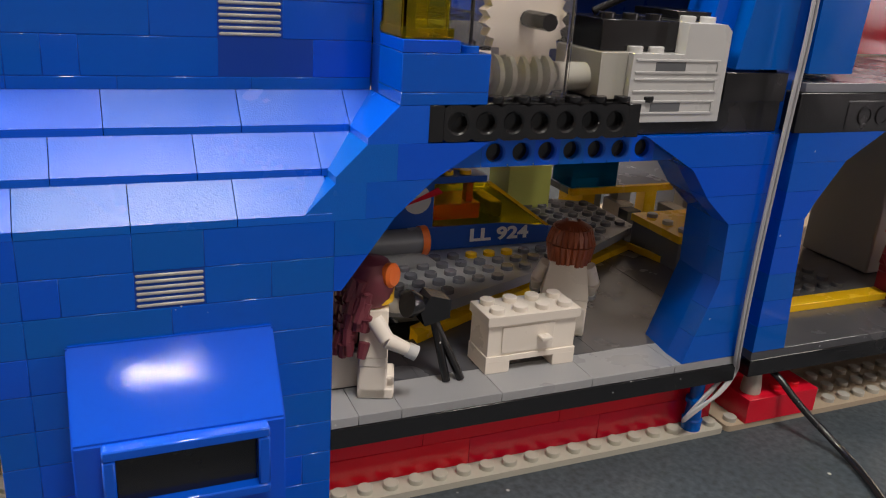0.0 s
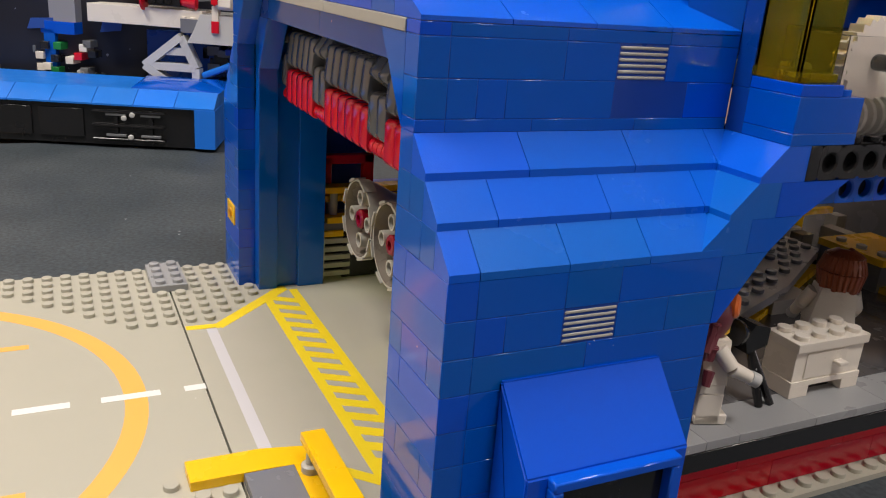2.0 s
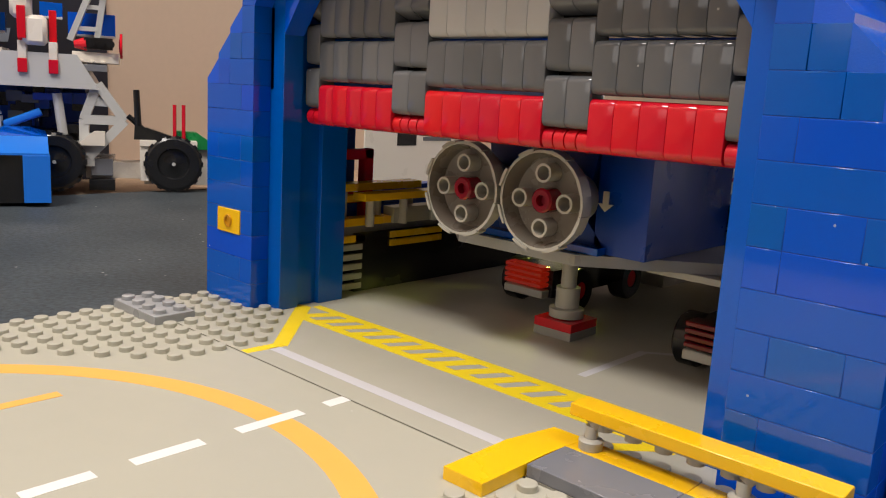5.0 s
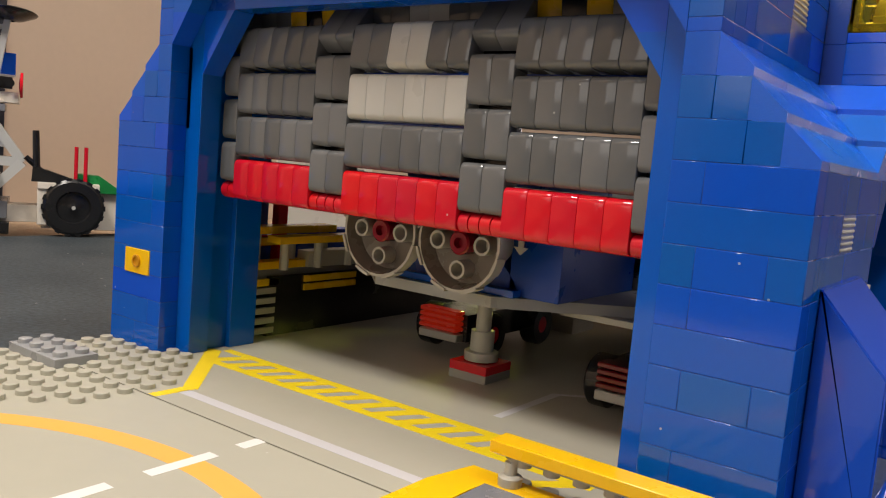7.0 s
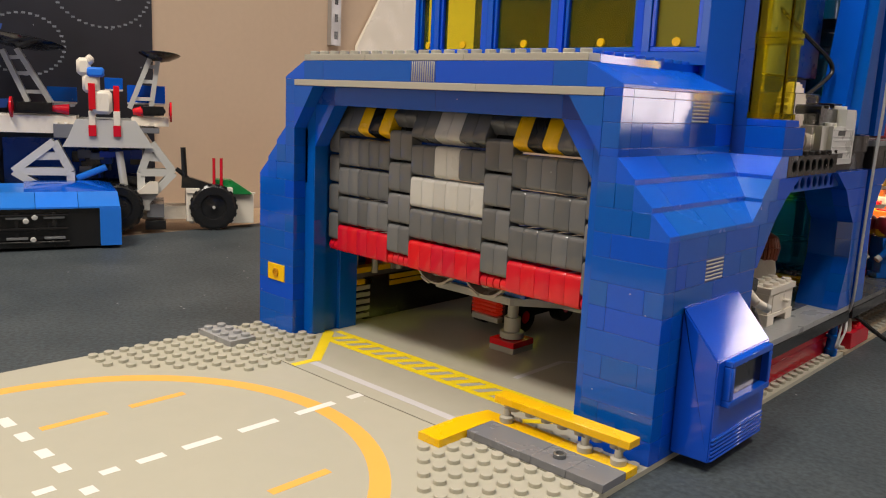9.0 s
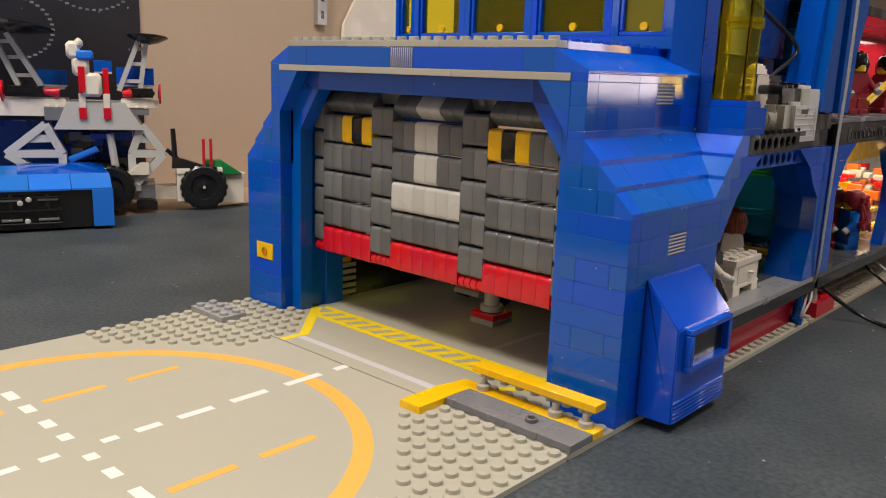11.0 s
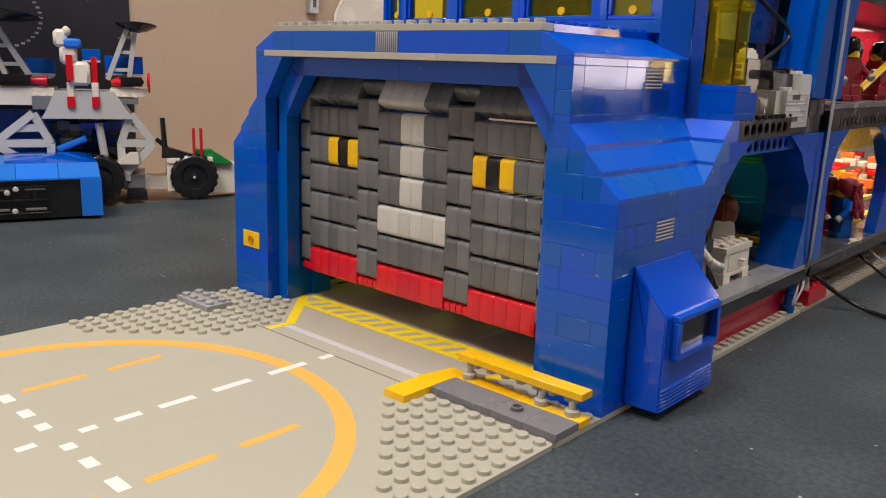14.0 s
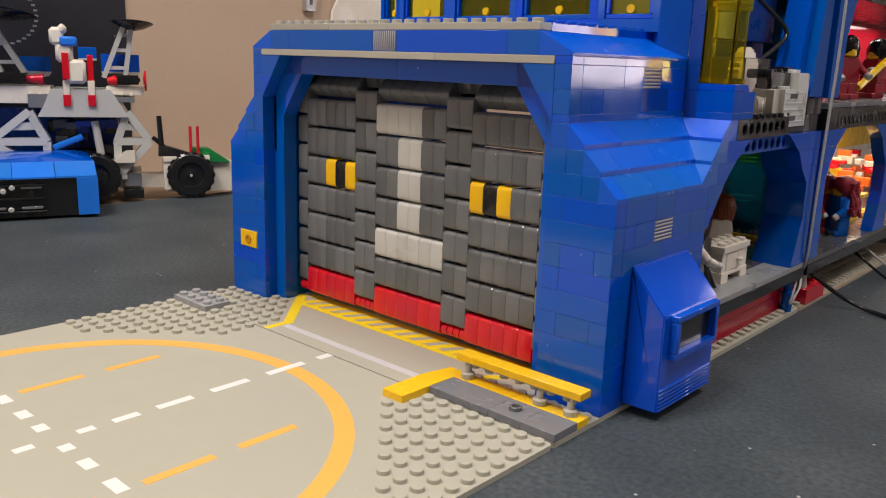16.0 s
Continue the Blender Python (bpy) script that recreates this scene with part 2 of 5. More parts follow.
def prism(bm, poly, axis, a, b, mat=0):
    """Extrudes a polygon in metres along an axis: x (poly in y, z), y (poly in x, z) or z (poly in x, y)."""
    mk = {"x": lambda u, w, d: (d, u, w), "y": lambda u, w, d: (u, d, w), "z": lambda u, w, d: (u, w, d)}[axis]
    lo = [bm.verts.new(mk(u, w, a)) for u, w in poly]
    hi = [bm.verts.new(mk(u, w, b)) for u, w in poly]
    k = len(poly)
    made = [bm.faces.new(lo), bm.faces.new(hi)] + [bm.faces.new((lo[i], lo[(i + 1) % k], hi[(i + 1) % k], hi[i])) for i in range(k)]
    for q in made:
        q.material_index = mat
    bmesh.ops.recalc_face_normals(bm, faces=made)


def units(pts):
    return [(u * S, w * B) for u, w in pts]


SHARED = {}


def piece(name, key, build, material, parent, at, label=""):
    """A piece whose mesh is shared by all pieces of the same key."""
    if key not in SHARED:
        bm = bmesh.new()
        build(bm)
        bm.normal_update()
        me = bpy.data.meshes.new(name)
        bm.to_mesh(me)
        bm.free()
        me.materials.append(material)
        rounded(me)
        SHARED[key] = me
    ob = new(name, SHARED[key])
    ob.parent = parent
    ob.location = at
    if label:
        ob["label"] = label
    return ob


G = 0.006       # half the joint between two bricks, in studs
CH = 0.00014    # cut edge of a brick


def brick(x0, x1, y0, y1, z0, z1, parent, material=None, name="brick"):
    material = material or BLUE
    w, d, h = round(x1 - x0, 3), round(y1 - y0, 3), round(z1 - z0, 3)
    return piece(name, (name, w, d, h, material.name), lambda bm: put_box(bm, G, w - G, G, d - G, G, h - G, CH), material, parent, (x0 * S, y0 * S, z0 * B))


def stud(x, y, z, parent, material):
    return piece("stud", ("stud", material.name), lambda bm: put_stud(bm, 0, 0, 0), material, parent, (x * S, y * S, z * B))


def cuts(a, b, rng, sizes=(2, 3, 4), first=None):
    out, p = [a], a
    if first:
        p += first
        out.append(p)
    while b - p > 1e-6:
        w = rng.choice(sizes)
        if b - p - w < 1:
            w = b - p if b - p <= max(sizes) else max(1, b - p - 2)
        p += w
        out.append(p)
    return out


def course_x(a, b, y0, y1, z0, z1, rng, parent, material=None, first=None):
    c = cuts(a, b, rng, first=first)
    for u, w in zip(c, c[1:]):
        brick(u, w, y0, y1, z0, z1, parent, material)


def course_y(x0, x1, a, b, z0, z1, rng, parent, material=None, first=None):
    c = cuts(a, b, rng, first=first)
    for u, w in zip(c, c[1:]):
        brick(x0, x1, u, w, z0, z1, parent, material)

# ---- the room ----


def slab(name, x0, x1, y0, y1, z0, z1, material, label, category):
    bm = bmesh.new()
    put_box(bm, x0 / S, x1 / S, y0 / S, y1 / S, z0 / B, z1 / B)
    return tagged(part(name, bm, material, None), label, category, kind="structure")


TABLE_Z = -0.0022
XW = -0.70
slab("table_top", XW + 0.004, 1.2, -1.3, 1.6, -0.045, -0.0062, WOOD, "pale wooden table top under the dark mat", "table")
slab("mat_ground", -0.575, 1.15, -1.25, 1.55, -0.006, TABLE_Z, CLOTH, "dark blue grey mat covering the table, with specks of dust", "mat")
slab("wall_west", XW - 0.1, XW, -2.0, 2.3, -0.75, 1.6, WALLP, "beige painted wall behind the table", "wall")
slab("wall_east", 2.0, 2.1, -2.0, 2.3, -0.75, 1.6, ROOM, "unseen room wall, coloured dark to hold down fill and reflections", "wall")
slab("wall_south", XW, 2.0, -2.1, -2.0, -0.75, 1.6, ROOM, "unseen room wall, coloured dark to hold down fill and reflections", "wall")
slab("wall_north", XW, 2.0, 2.3, 2.4, -0.75, 1.6, ROOM, "unseen room wall, coloured dark to hold down fill and reflections", "wall")
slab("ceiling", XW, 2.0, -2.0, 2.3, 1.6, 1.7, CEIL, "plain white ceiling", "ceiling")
slab("floor", XW, 2.0, -2.0, 2.3, -0.85, -0.75, ROOM, "unseen room floor, coloured dark to hold down fill light", "floor")

# ---- baseplates ----


def baseplate(name, x0, x1, y0, y1, label, material):
    base = thing(name, label, "baseplate", "baseplates")
    bm = bmesh.new()
    r = 0.22
    poly = []
    for cx, cy, a0 in ((x1 - r, y1 - r, 0), (x0 + r, y1 - r, 90), (x0 + r, y0 + r, 180), (x1 - r, y0 + r, 270)):
        for k in range(4):
            a = radians(a0 + 30 * k)
            poly.append(((cx + r * math.cos(a)) * S, (cy + r * math.sin(a)) * S))
    prism(bm, poly, "z", TABLE_Z, 0.0)
    part("plate", bm, material, base)
    return base


pad = baseplate("landing_baseplate", -32, 0, -32.05, -0.05, "grey landing pad baseplate with printed circle and studded corners", PAD)
for i in range(9):
    for j in range(9):
        if i + j <= 10:
            if not (7.5 < i < 9 and j < 2):
                stud(-0.5 - i, -0.53 - j, 0, pad, PAD)
            if not (i < 4 and j < 1):
                stud(-31.5 + i, -0.53 - j, 0, pad, PAD)


def paint(name, poly, material, parent, lift=0.05):
    """A thin printed mark on a baseplate; corners in studs."""
    bm = bmesh.new()
    prism(bm, [(u * S, w * S) for u, w in poly], "z", 0.0, lift * 0.001)
    return part(name, bm, material, parent)


def mark(name, x0, x1, y0, y1, material, parent, lift=0.05):
    return paint(name, [(x0, y0), (x1, y0), (x1, y1), (x0, y1)], material, parent, lift)


# printed ring
bm = bmesh.new()
RC, R0, R1 = (-16.0, -16.0), 12.45, 13.42
rings = []
for r, z in ((R0, 0.0), (R0, 0.00005), (R1, 0.00005), (R1, 0.0)):
    rings.append([bm.verts.new(((RC[0] + r * math.cos(2 * math.pi * k / 96)) * S, (RC[1] + r * math.sin(2 * math.pi * k / 96)) * S, z)) for k in range(96)])
for lo_r, hi_r in zip(rings, rings[1:]):
    for k in range(96):
        bm.faces.new((lo_r[k], hi_r[k], hi_r[(k + 1) % 96], lo_r[(k + 1) % 96]))
bmesh.ops.recalc_face_normals(bm, faces=bm.faces[:])
part("printed_ring", bm, PAINT_O, pad, "amber printed ring")
for y0, y1 in ((-0.95, 0), (-4.5, -2.0), (-8.0, -5.75), (-11.05, -9.1), (-13.3, -12.0), (-15.0, -14.2), (-17.8, -16.95), (-20.0, -18.7), (-22.9, -20.95), (-26.2, -24.0), (-30, -27.5)):
    mark("printed_dash", -16.25, -15.75, y0, y1, PAINT_W, pad, 0.08)
for x0, x1 in ((-25.0, -23.7), (-22.6, -21.5), (-20.1, -19.1), (-18.0, -17.2), (-15.2, -14.5), (-13.3, -12.3), (-10.9, -9.6), (-8.0, -6.4)):
    mark("printed_dash", x0, x1, -16.3, -15.7, PAINT_W, pad, 0.08)
for x in (-22.45, -9.7):
    for y0, y1 in ((-10.55, -7.4), (-15.1, -11.8), (-20.3, -17.0), (-24.7, -21.4)):
        mark("printed_dash", x - 0.25, x + 0.25, y0, y1, PAINT_O, pad, 0.08)

base = baseplate("garage_baseplate", -32, 0, 0.05, 32, "grey baseplate under the garage with yellow hazard print", PAD)
for i in range(9):
    for j in range(4):
        if not (i < 4 and j < 1) and i + j < 10:
            stud(-31.5 + i, 0.5 + j, 0, base, PAD)
for x in (-27.5, -26.5):
    stud(x, 4.5, 0, base, PAD)
for i in range(8):
    stud(-0.5 - i, 3.5, 0, base, PAD)
for y in range(14, 32):
    stud(-0.5, y + 0.5, 0, base, PAD)
mark("printed_line", -22.3, -9.4, 1.08, 1.62, PAINT_G, base)
paint("printed_line", [(-22.85, 0.08), (-22.35, 0.08), (-22.2, 1.85), (-22.8, 1.75)], PAINT_Y, base)
paint("printed_line", [(-22.1, 1.9), (-22.85, 1.72), (-27.5, 6.5), (-26.6, 6.65)], PAINT_Y, base, 0.06)
paint("printed_line", [(-9.8, 1.85), (-9.2, 1.75), (-4.6, 6.5), (-5.3, 6.6)], PAINT_Y, base, 0.06)
mark("printed_line", -25.4, -5.8, 4.92, 5.40, PAINT_Y, base)
mark("printed_line", -26.6, -5.4, 6.72, 7.22, PAINT_Y, base)
for k in range(16):
    x = -25.9 + k * 1.28
    paint("printed_stripe", [(x, 5.40), (x + 0.70, 5.40), (x + 1.45, 6.72), (x + 0.75, 6.72)], PAINT_Y, base)
mark("printed_line", -12.2, -11.8, 9, 14, PAINT_G, base)
paint("printed_line", [(-12.2, 14), (-11.8, 14), (-8.0, 17), (-8.4, 17.2)], PAINT_G, base, 0.06)

grey_plate = thing("connecting_plate", "mid grey studded plate joining two baseplates", "plate")
bm = bmesh.new()
put_box(bm, -32, -28, -1, 1, 0.0, PL, CH)
part("plate", bm, STEELY, grey_plate)
for i in range(4):
    for j in (-0.5, 0.5):
        stud(-31.5 + i, j, PL, grey_plate, STEELY)

# ---- kerb with tiles and a railing at the pad's corner ----
kerb = thing("tiled_kerb", "dark grey smooth tiles edged with yellow plates on the baseplate", "kerb")
brick(-8, -4, 0.05, 2, 0, PL + 0.02, kerb, MID, "tile")
brick(-4, -2, 0.05, 2, 0, PL + 0.02, kerb, MID, "tile")
brick(-2, 0, 0.05, 2, 0, PL + 0.02, kerb, MID, "tile")
bm = bmesh.new()
top = put_lathe(bm, (-3.0 * S, 1.0 * S, (PL + 0.02) * B), (0, 0, 1), ((0, 0.0026), (0.0014, 0.0026), (0.0016, 0.0024), (0.0016, 0.0016), (0.0002, 0.0015)), 18)
bm.faces.new(top)
part("hollow_stud", bm, DARK, kerb)
for a, b in ((-8, -4), (-4, 0)):
    brick(a, b, 2, 3, 0, PL, kerb, YELLOW, "edge_plate")
bm = bmesh.new()
prism(bm, [(u * S, w * S) for u, w in ((-9.5, -1.9), (-8.05, -1.9), (-8.05, 1.2), (-7.9, 3.0), (-9.1, 3.0), (-9.5, 1.0))], "z", 0.00005, PL * B)
part("edge_plate", bm, YELLOW, kerb, "yellow plate reaching across the joint")

railing = thing("railing", "yellow rail on short grey posts beside the kerb", "railing")
bm = bmesh.new()
put_box(bm, -8.1, -0.1, 2.25, 3.2, 1.12, 1.45, 0.0002)
part("rail", bm, YELLOW, railing)
for x in (-7.4, -2.6, -0.75):
    bm = bmesh.new()
    put_lathe(bm, (x * S, 2.5 * S, PL * B), (0, 0, 1), ((0, 0.0030), (0.0022, 0.0031), (0.0026, 0.0026), (0.0028, 0.0017)), 16)
    put_tube(bm, (x * S, 2.5 * S, PL * B + 0.002), (x * S, 2.5 * S, 0.95 * B), 0.0016)
    put_tube(bm, (x * S, 2.5 * S, 0.95 * B - 0.0004), ((x + 0.15) * S, 2.7 * S, 1.13 * B), 0.0016, 0.0020)
    part("post", bm, GREY, railing)
bm = bmesh.new()
put_box(bm, -7.6, -0.6, 2.45, 3.0, 1.02, 1.12)
for k in range(7):
    put_tube(bm, ((-7.1 + k) * S, 2.72 * S, 0.86 * B), ((-7.1 + k) * S, 2.72 * S, 1.05 * B), 0.0021, n=12)
part("rail_underside", bm, GREY, railing)

# ---- the blue building ----
hall = thing("blue_garage", "large blue toy brick garage with stepped slopes and arched openings", "building")
rng = random.Random(4)


def shell(name, boxes, material, label=""):
    bm = bmesh.new()
    for b in boxes:
        put_box(bm, *b)
    return part(name, bm, material, hall, label)


E0 = 0.02   # core stays behind the brick faces


def mirror(x):
    return -32 - x


def slope_poly(out, up, run, rise, sign):
    """Side outline of a sloped brick: lip at the outside, full height inside."""
    return units([(out, up), (out, up + 0.20), (out - sign * run, up + rise), (out - sign * (run + 0.9), up + rise), (out - sign * (run + 0.9), up)])


def pillar(side):
    """One front pillar with its side wall; side 1 faces +x, -1 is its mirror."""
    m = (lambda x: x) if side > 0 else mirror
    lo = (lambda a, b: (min(m(a), m(b)), max(m(a), m(b))))
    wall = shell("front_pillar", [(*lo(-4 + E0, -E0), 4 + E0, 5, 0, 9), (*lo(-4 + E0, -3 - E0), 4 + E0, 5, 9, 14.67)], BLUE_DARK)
    for k in range(9):
        for a, b in (((-4, -2), (-2, 0)), ((-4, -3), (-3, -1), (-1, 0)), ((-4, 0),), ((-4, -3), (-3, 0)))[(0, 3, 2, 1, 2, 3, 1, 2, 3)[k]]:
            brick(*lo(a, b), 4, 5, k, k + 1, wall)
    for k, xe in ((9, -1), (10, -2), (11, -3)):
        if xe + 4 > 1:
            brick(*lo(-4, -2 - (k == 10) * 0.0 if k != 10 else -3), 4, 5, k, k + 1, wall)
            brick(*lo(-2 if k != 10 else -3, xe), 4, 5, k, k + 1, wall)
        else:
            brick(*lo(-4, xe), 4, 5, k, k + 1, wall)
    brick(*lo(-4, -3), 4, 5, 12, 12 + PL, wall)
    brick(*lo(-4, -3), 4, 5, 12 + PL, 13 + PL, wall)
    brick(*lo(-4, -3), 4, 5, 13 + PL, 14 + PL, wall)
    brick(*lo(-4, -3), 4, 5, 14 + PL, 14 + 2 * PL, wall)
    # second and third steps of the jamb
    bm = bmesh.new()
    put_box(bm, *lo(-5, -3.2), 5.0, 6.1, 0, 14.3, CH)
    put_box(bm, *lo(-5, -3.2), 7.4, 9.0, 0, 12.6, CH)
    put_box(bm, *lo(-4.7, -3.2), 6.05, 7.45, 0, 14.0)
    part("jamb", bm, BLUE, wall)
    # haunches
    for (y0, y1, pts) in ((4.0, 5.0, ((-4.0, 12.0), (-5.0, 13.17), (-4.0, 13.17))), (4.0, 5.0, ((-4.0, 13.17), (-5.0, 13.17), (-6.0, 14.33), (-4.0, 14.33))),
                          (5.0, 6.1, ((-5.0, 11.0), (-6.0, 12.17), (-5.0, 12.17))), (5.0, 6.1, ((-5.0, 12.17), (-6.0, 12.17), (-7.0, 13.33), (-5.0, 13.33)))):
        bm = bmesh.new()
        prism(bm, units([(m(u), w) for u, w in pts]), "y", (y0 + 0.004) * S, (y1 - 0.004) * S)
        part("haunch", bm, BLUE, wall)
    # side wall
    ysd = 14 if side > 0 else 13
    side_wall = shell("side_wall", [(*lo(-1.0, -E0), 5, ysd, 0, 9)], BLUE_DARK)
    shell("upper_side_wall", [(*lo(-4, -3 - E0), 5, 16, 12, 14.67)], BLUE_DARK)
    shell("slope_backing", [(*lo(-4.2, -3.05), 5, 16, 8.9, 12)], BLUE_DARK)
    for k in range(9):
        cs = {7: [5, 6, 8, 10, 12, ysd], 8: [5, 8, 10, ysd], 6: [5, 9, ysd], 5: [5, 11, ysd]}.get(k) or cuts(5, ysd, rng)
        for a, b in zip(cs, cs[1:]):
            if side > 0 and k == 7 and a == 8:
                continue
            brick(*lo(-1, 0), a, b, k, k + 1, side_wall)
    for z0, z1, cs in ((12, 12 + PL, [5, 8, 12, 16]), (12 + PL, 13 + PL, [5, 6, 7, 11, 14, 16]), (13 + PL, 14 + PL, [5, 9, 11, 13, 16]), (14 + PL, 14 + 2 * PL, [5, 9, 13, 16])):
        for a, b in zip(cs, cs[1:]):
            if side > 0 and a == 11:
                continue
            brick(*lo(-4, -3), a, b, z0, z1, side_wall)
    # three courses of slopes
    for k, cs in ((0, [4, 5, 8, 11, 13.9]), (1, [4, 6, 10, 13.8, 15]), (2, [4, 7.5, 11.5, 15, 16])):
        for a, b in zip(cs, cs[1:]):
            bm = bmesh.new()
            prism(bm, [(m(u / S) * S, w) for u, w in slope_poly(-k, 9 + k, 1, 1, 1)], "y", (a + 0.014) * S, (b - 0.014) * S)
            part("slope_brick", bm, BLUE_SMOOTH if (k, a) in ((0, 4), (1, 4), (1, 6), (2, 4), (2, 7.5)) else BLUE_SLOPE, side_wall)
    # roof edge
    for a, b in ((4, 7), (7, 10), (10, 13), (13, 16)):
        bm = bmesh.new()
        prism(bm, units([(m(-3), 14.68), (m(-3), 14.80), (m(-5), 15.66), (m(-5.5), 15.66), (m(-5.5), 14.68)]), "y", (a + 0.014) * S, (b - 0.014) * S)
        part("roof_slope", bm, BLUE_SMOOTH, side_wall)
    return wall, side_wall


wall_r, side_r = pillar(1)
wall_l, side_l = pillar(-1)

# return slopes in the inner corner
for k in range(3):
    y = 13 + k
    bm = bmesh.new()
    prism(bm, units([(y, 9 + k), (y, 9.17 + k), (y + 1, 10 + k), (y + 2, 10 + k), (y + 2, 9 + k)]), "x", -3.0 * S, (-0.01) * S)
    part("slope_brick", bm, BLUE_SLOPE, side_r)


def grille(x0, y0, z0, along, parent, label):
    """A ribbed grey ventilation brick, two studs long and one high; along y it lies in a side wall, along x in the front."""
    bm = bmesh.new()
    if along == "y":
        put_box(bm, x0 - 0.9, x0 - 0.10, y0 + 0.03, y0 + 1.97, z0 + 0.02, z0 + 0.98)
        for k in range(6):
            put_box(bm, x0 - 0.12, x0 + 0.015, y0 + 0.03, y0 + 1.97, z0 + 0.05 + k * 0.158, z0 + 0.145 + k * 0.158, 0.0003)
    else:
        put_box(bm, x0 + 0.03, x0 + 1.97, y0 + 0.10, y0 + 0.9, z0 + 0.02, z0 + 0.98)
        for k in range(11):
            put_box(bm, x0 + 0.05 + k * 0.172, x0 + 0.165 + k * 0.172, y0 - 0.015, y0 + 0.12, z0 + 0.02, z0 + 0.98, 0.0003)
    return part("grille", bm, GREY, parent, label)


grille(0, 8, 7, "y", side_r, "ribbed grey vent brick")
grille(-3, 11, 13 + PL, "y", side_r, "ribbed grey vent brick")

# front beam and roof
beam = shell("front_beam", [(-27, -5, 4 + E0, 5, 14.67, 15.66), (-27.9, -4.1, 5.0 + E0, 6.1, 13.34, 14.66), (-28, -4, 6.1, 7.4, 14.2, 14.66)], BLUE_DARK)
for a, b in ((-27, -25), (-25, -17), (-15, -7), (-7, -5)):
    brick(a, b, 4, 5, 14.67, 15.67, beam)
grille(-17, 4, 14.67, "x", beam, "ribbed grey vent brick")
for a, b in ((-25, -15.9), (-15.9, -7)):
    brick(a, b, 5, 6, 13 + PL, 14 + PL, beam)
for a, b in ((-28, -12), (-12, -4)):
    brick(a, b, 3.96, 4.9, 14 + PL, 14.67, beam, GREY, "trim_plate")
for a, b in ((-27, -21), (-21, -13), (-13, -5)):
    brick(a, b, 4, 5, 15.67, 16, beam, GREY, "trim_plate")
for k in range(22):
    stud(-26.5 + k, 4.5, 16, beam, GREY)
roof = shell("roof", [(-27, -5, 5.02, 32, 15.0, 15.98)], BLUE)
for k in range(11):
    stud(-5.5, 5.5 + k, 15.98, roof, BLUE)
shell("rear_wall", [(-31, -1.2, 31, 32, 11.5, 15)], BLUE_DARK)

ysign = thing("yellow_hole_brick", "yellow brick with a round hole, set in the blue pillar", "brick")
bm = bmesh.new()
put_box(bm, -30.9, -28.95, 3.93, 4.3, 2.95, 3.95, 0.0002)
part("brick_body", bm, YELLOW, ysign)
bm = bmesh.new()
ring = put_lathe(bm, (-29.9 * S, 3.94 * S, 3.45 * B), (0, -1, 0), ((0, 0.0025), (0.0008, 0.0024), (0.0008, 0.0016), (0.0002, 0.0015)), 18)
bm.faces.new(ring)
# Same yellow made darker, so the hole's shade sits in the colour.
part("hole_rim", bm, plastic("shaded_yellow", (0.62, 0.30, 0.006), 0.3), ysign)

# ---- tower on the roof ----
tower = thing("control_tower", "blue tower with yellow tinted windows on the garage roof", "tower")
TW = [(-27.6, 14.6, -25.0, 14.0), (-25.0, 14.0, -20.0, 14.0), (-20.0, 14.0, -14.2, 14.0), (-14.2, 14.0, -8.1, 14.0), (-8.1, 14.0, -4.3, 14.6), (-4.3, 14.6, -3.02, 16.0)]
for i, (xa, ya, xb, yb) in enumerate(TW):
    ln = math.hypot(xb - xa, yb - ya)
    wall = part("tower_wall", bmesh.new(), BLUE, tower)
    bm = bmesh.new()
    if i < 5:
        frame_boxes = ((0, ln, 0, 1, 16, 16.6), (0, 0.45, 0, 1, 16.6, 20), (ln - 0.45, ln, 0, 1, 16.6, 20), (0, ln, 0, 1, 20, 27))
    else:
        frame_boxes = ((0, ln, 0, 1, 14.7, 27),)
    for q in frame_boxes:
        put_box(bm, *q, CH)
    bm.to_mesh(wall.data)
    bm.free()
    wall.location = (xa * S, ya * S, 0)
    wall.rotation_euler = (0, 0, math.atan2(yb - ya, xb - xa))
    if i < 5:
        bm = bmesh.new()
        put_box(bm, 0.4, ln - 0.4, 0.45, 0.6, 16.55, 20.05)
        # The rightmost pane gets a darker yellow, with overhead shade in its colour.
        part("pane", bm, TRANS_Y if i != 4 else clear("shaded_yellow_pane", (0.45, 0.40, 0.05), 0.1, 0.6), wall, "yellow tinted pane")
        bm = bmesh.new()
        for q in ((0.45, ln - 0.45, 0.15, 0.45, 16.6, 16.85), (0.45, 0.72, 0.15, 0.45, 16.85, 20), (ln - 0.72, ln - 0.45, 0.15, 0.45, 16.85, 20)):
            put_box(bm, *q, 0.0004)
        part("window_frame", bm, BLUE, wall)
        bm = bmesh.new()
        put_lathe(bm, (ln * 0.5 * S, 0.46 * S, 17.1 * B), (0, -1, 0), ((0, 0.0022), (0.001, 0.0020), (0.001, 0.0)), 14)
        part("knob", bm, YELLOW, wall)
bm = bmesh.new()
put_box(bm, -26, -4, 19.5, 31, 16, 27)
part("tower_core", bm, BLUE_DARK, tower)

# ---- arched module beside the garage ----


def shapes(parent, name, material, boxes, label="", c=CH):
    bm = bmesh.new()
    for b in boxes:
        put_box(bm, *b, c)
    return part(name, bm, material, parent, label)


EDGE_L = ((3.0, 14.0), (6.7, 14.0), (9.0, 16.0), (10.0, 17.3), (11.0, 19.2))
EDGE_R = ((3.0, 28.9), (5.9, 30.1), (8.0, 30.0), (8.85, 28.8), (9.9, 27.8), (11.0, 25.5))


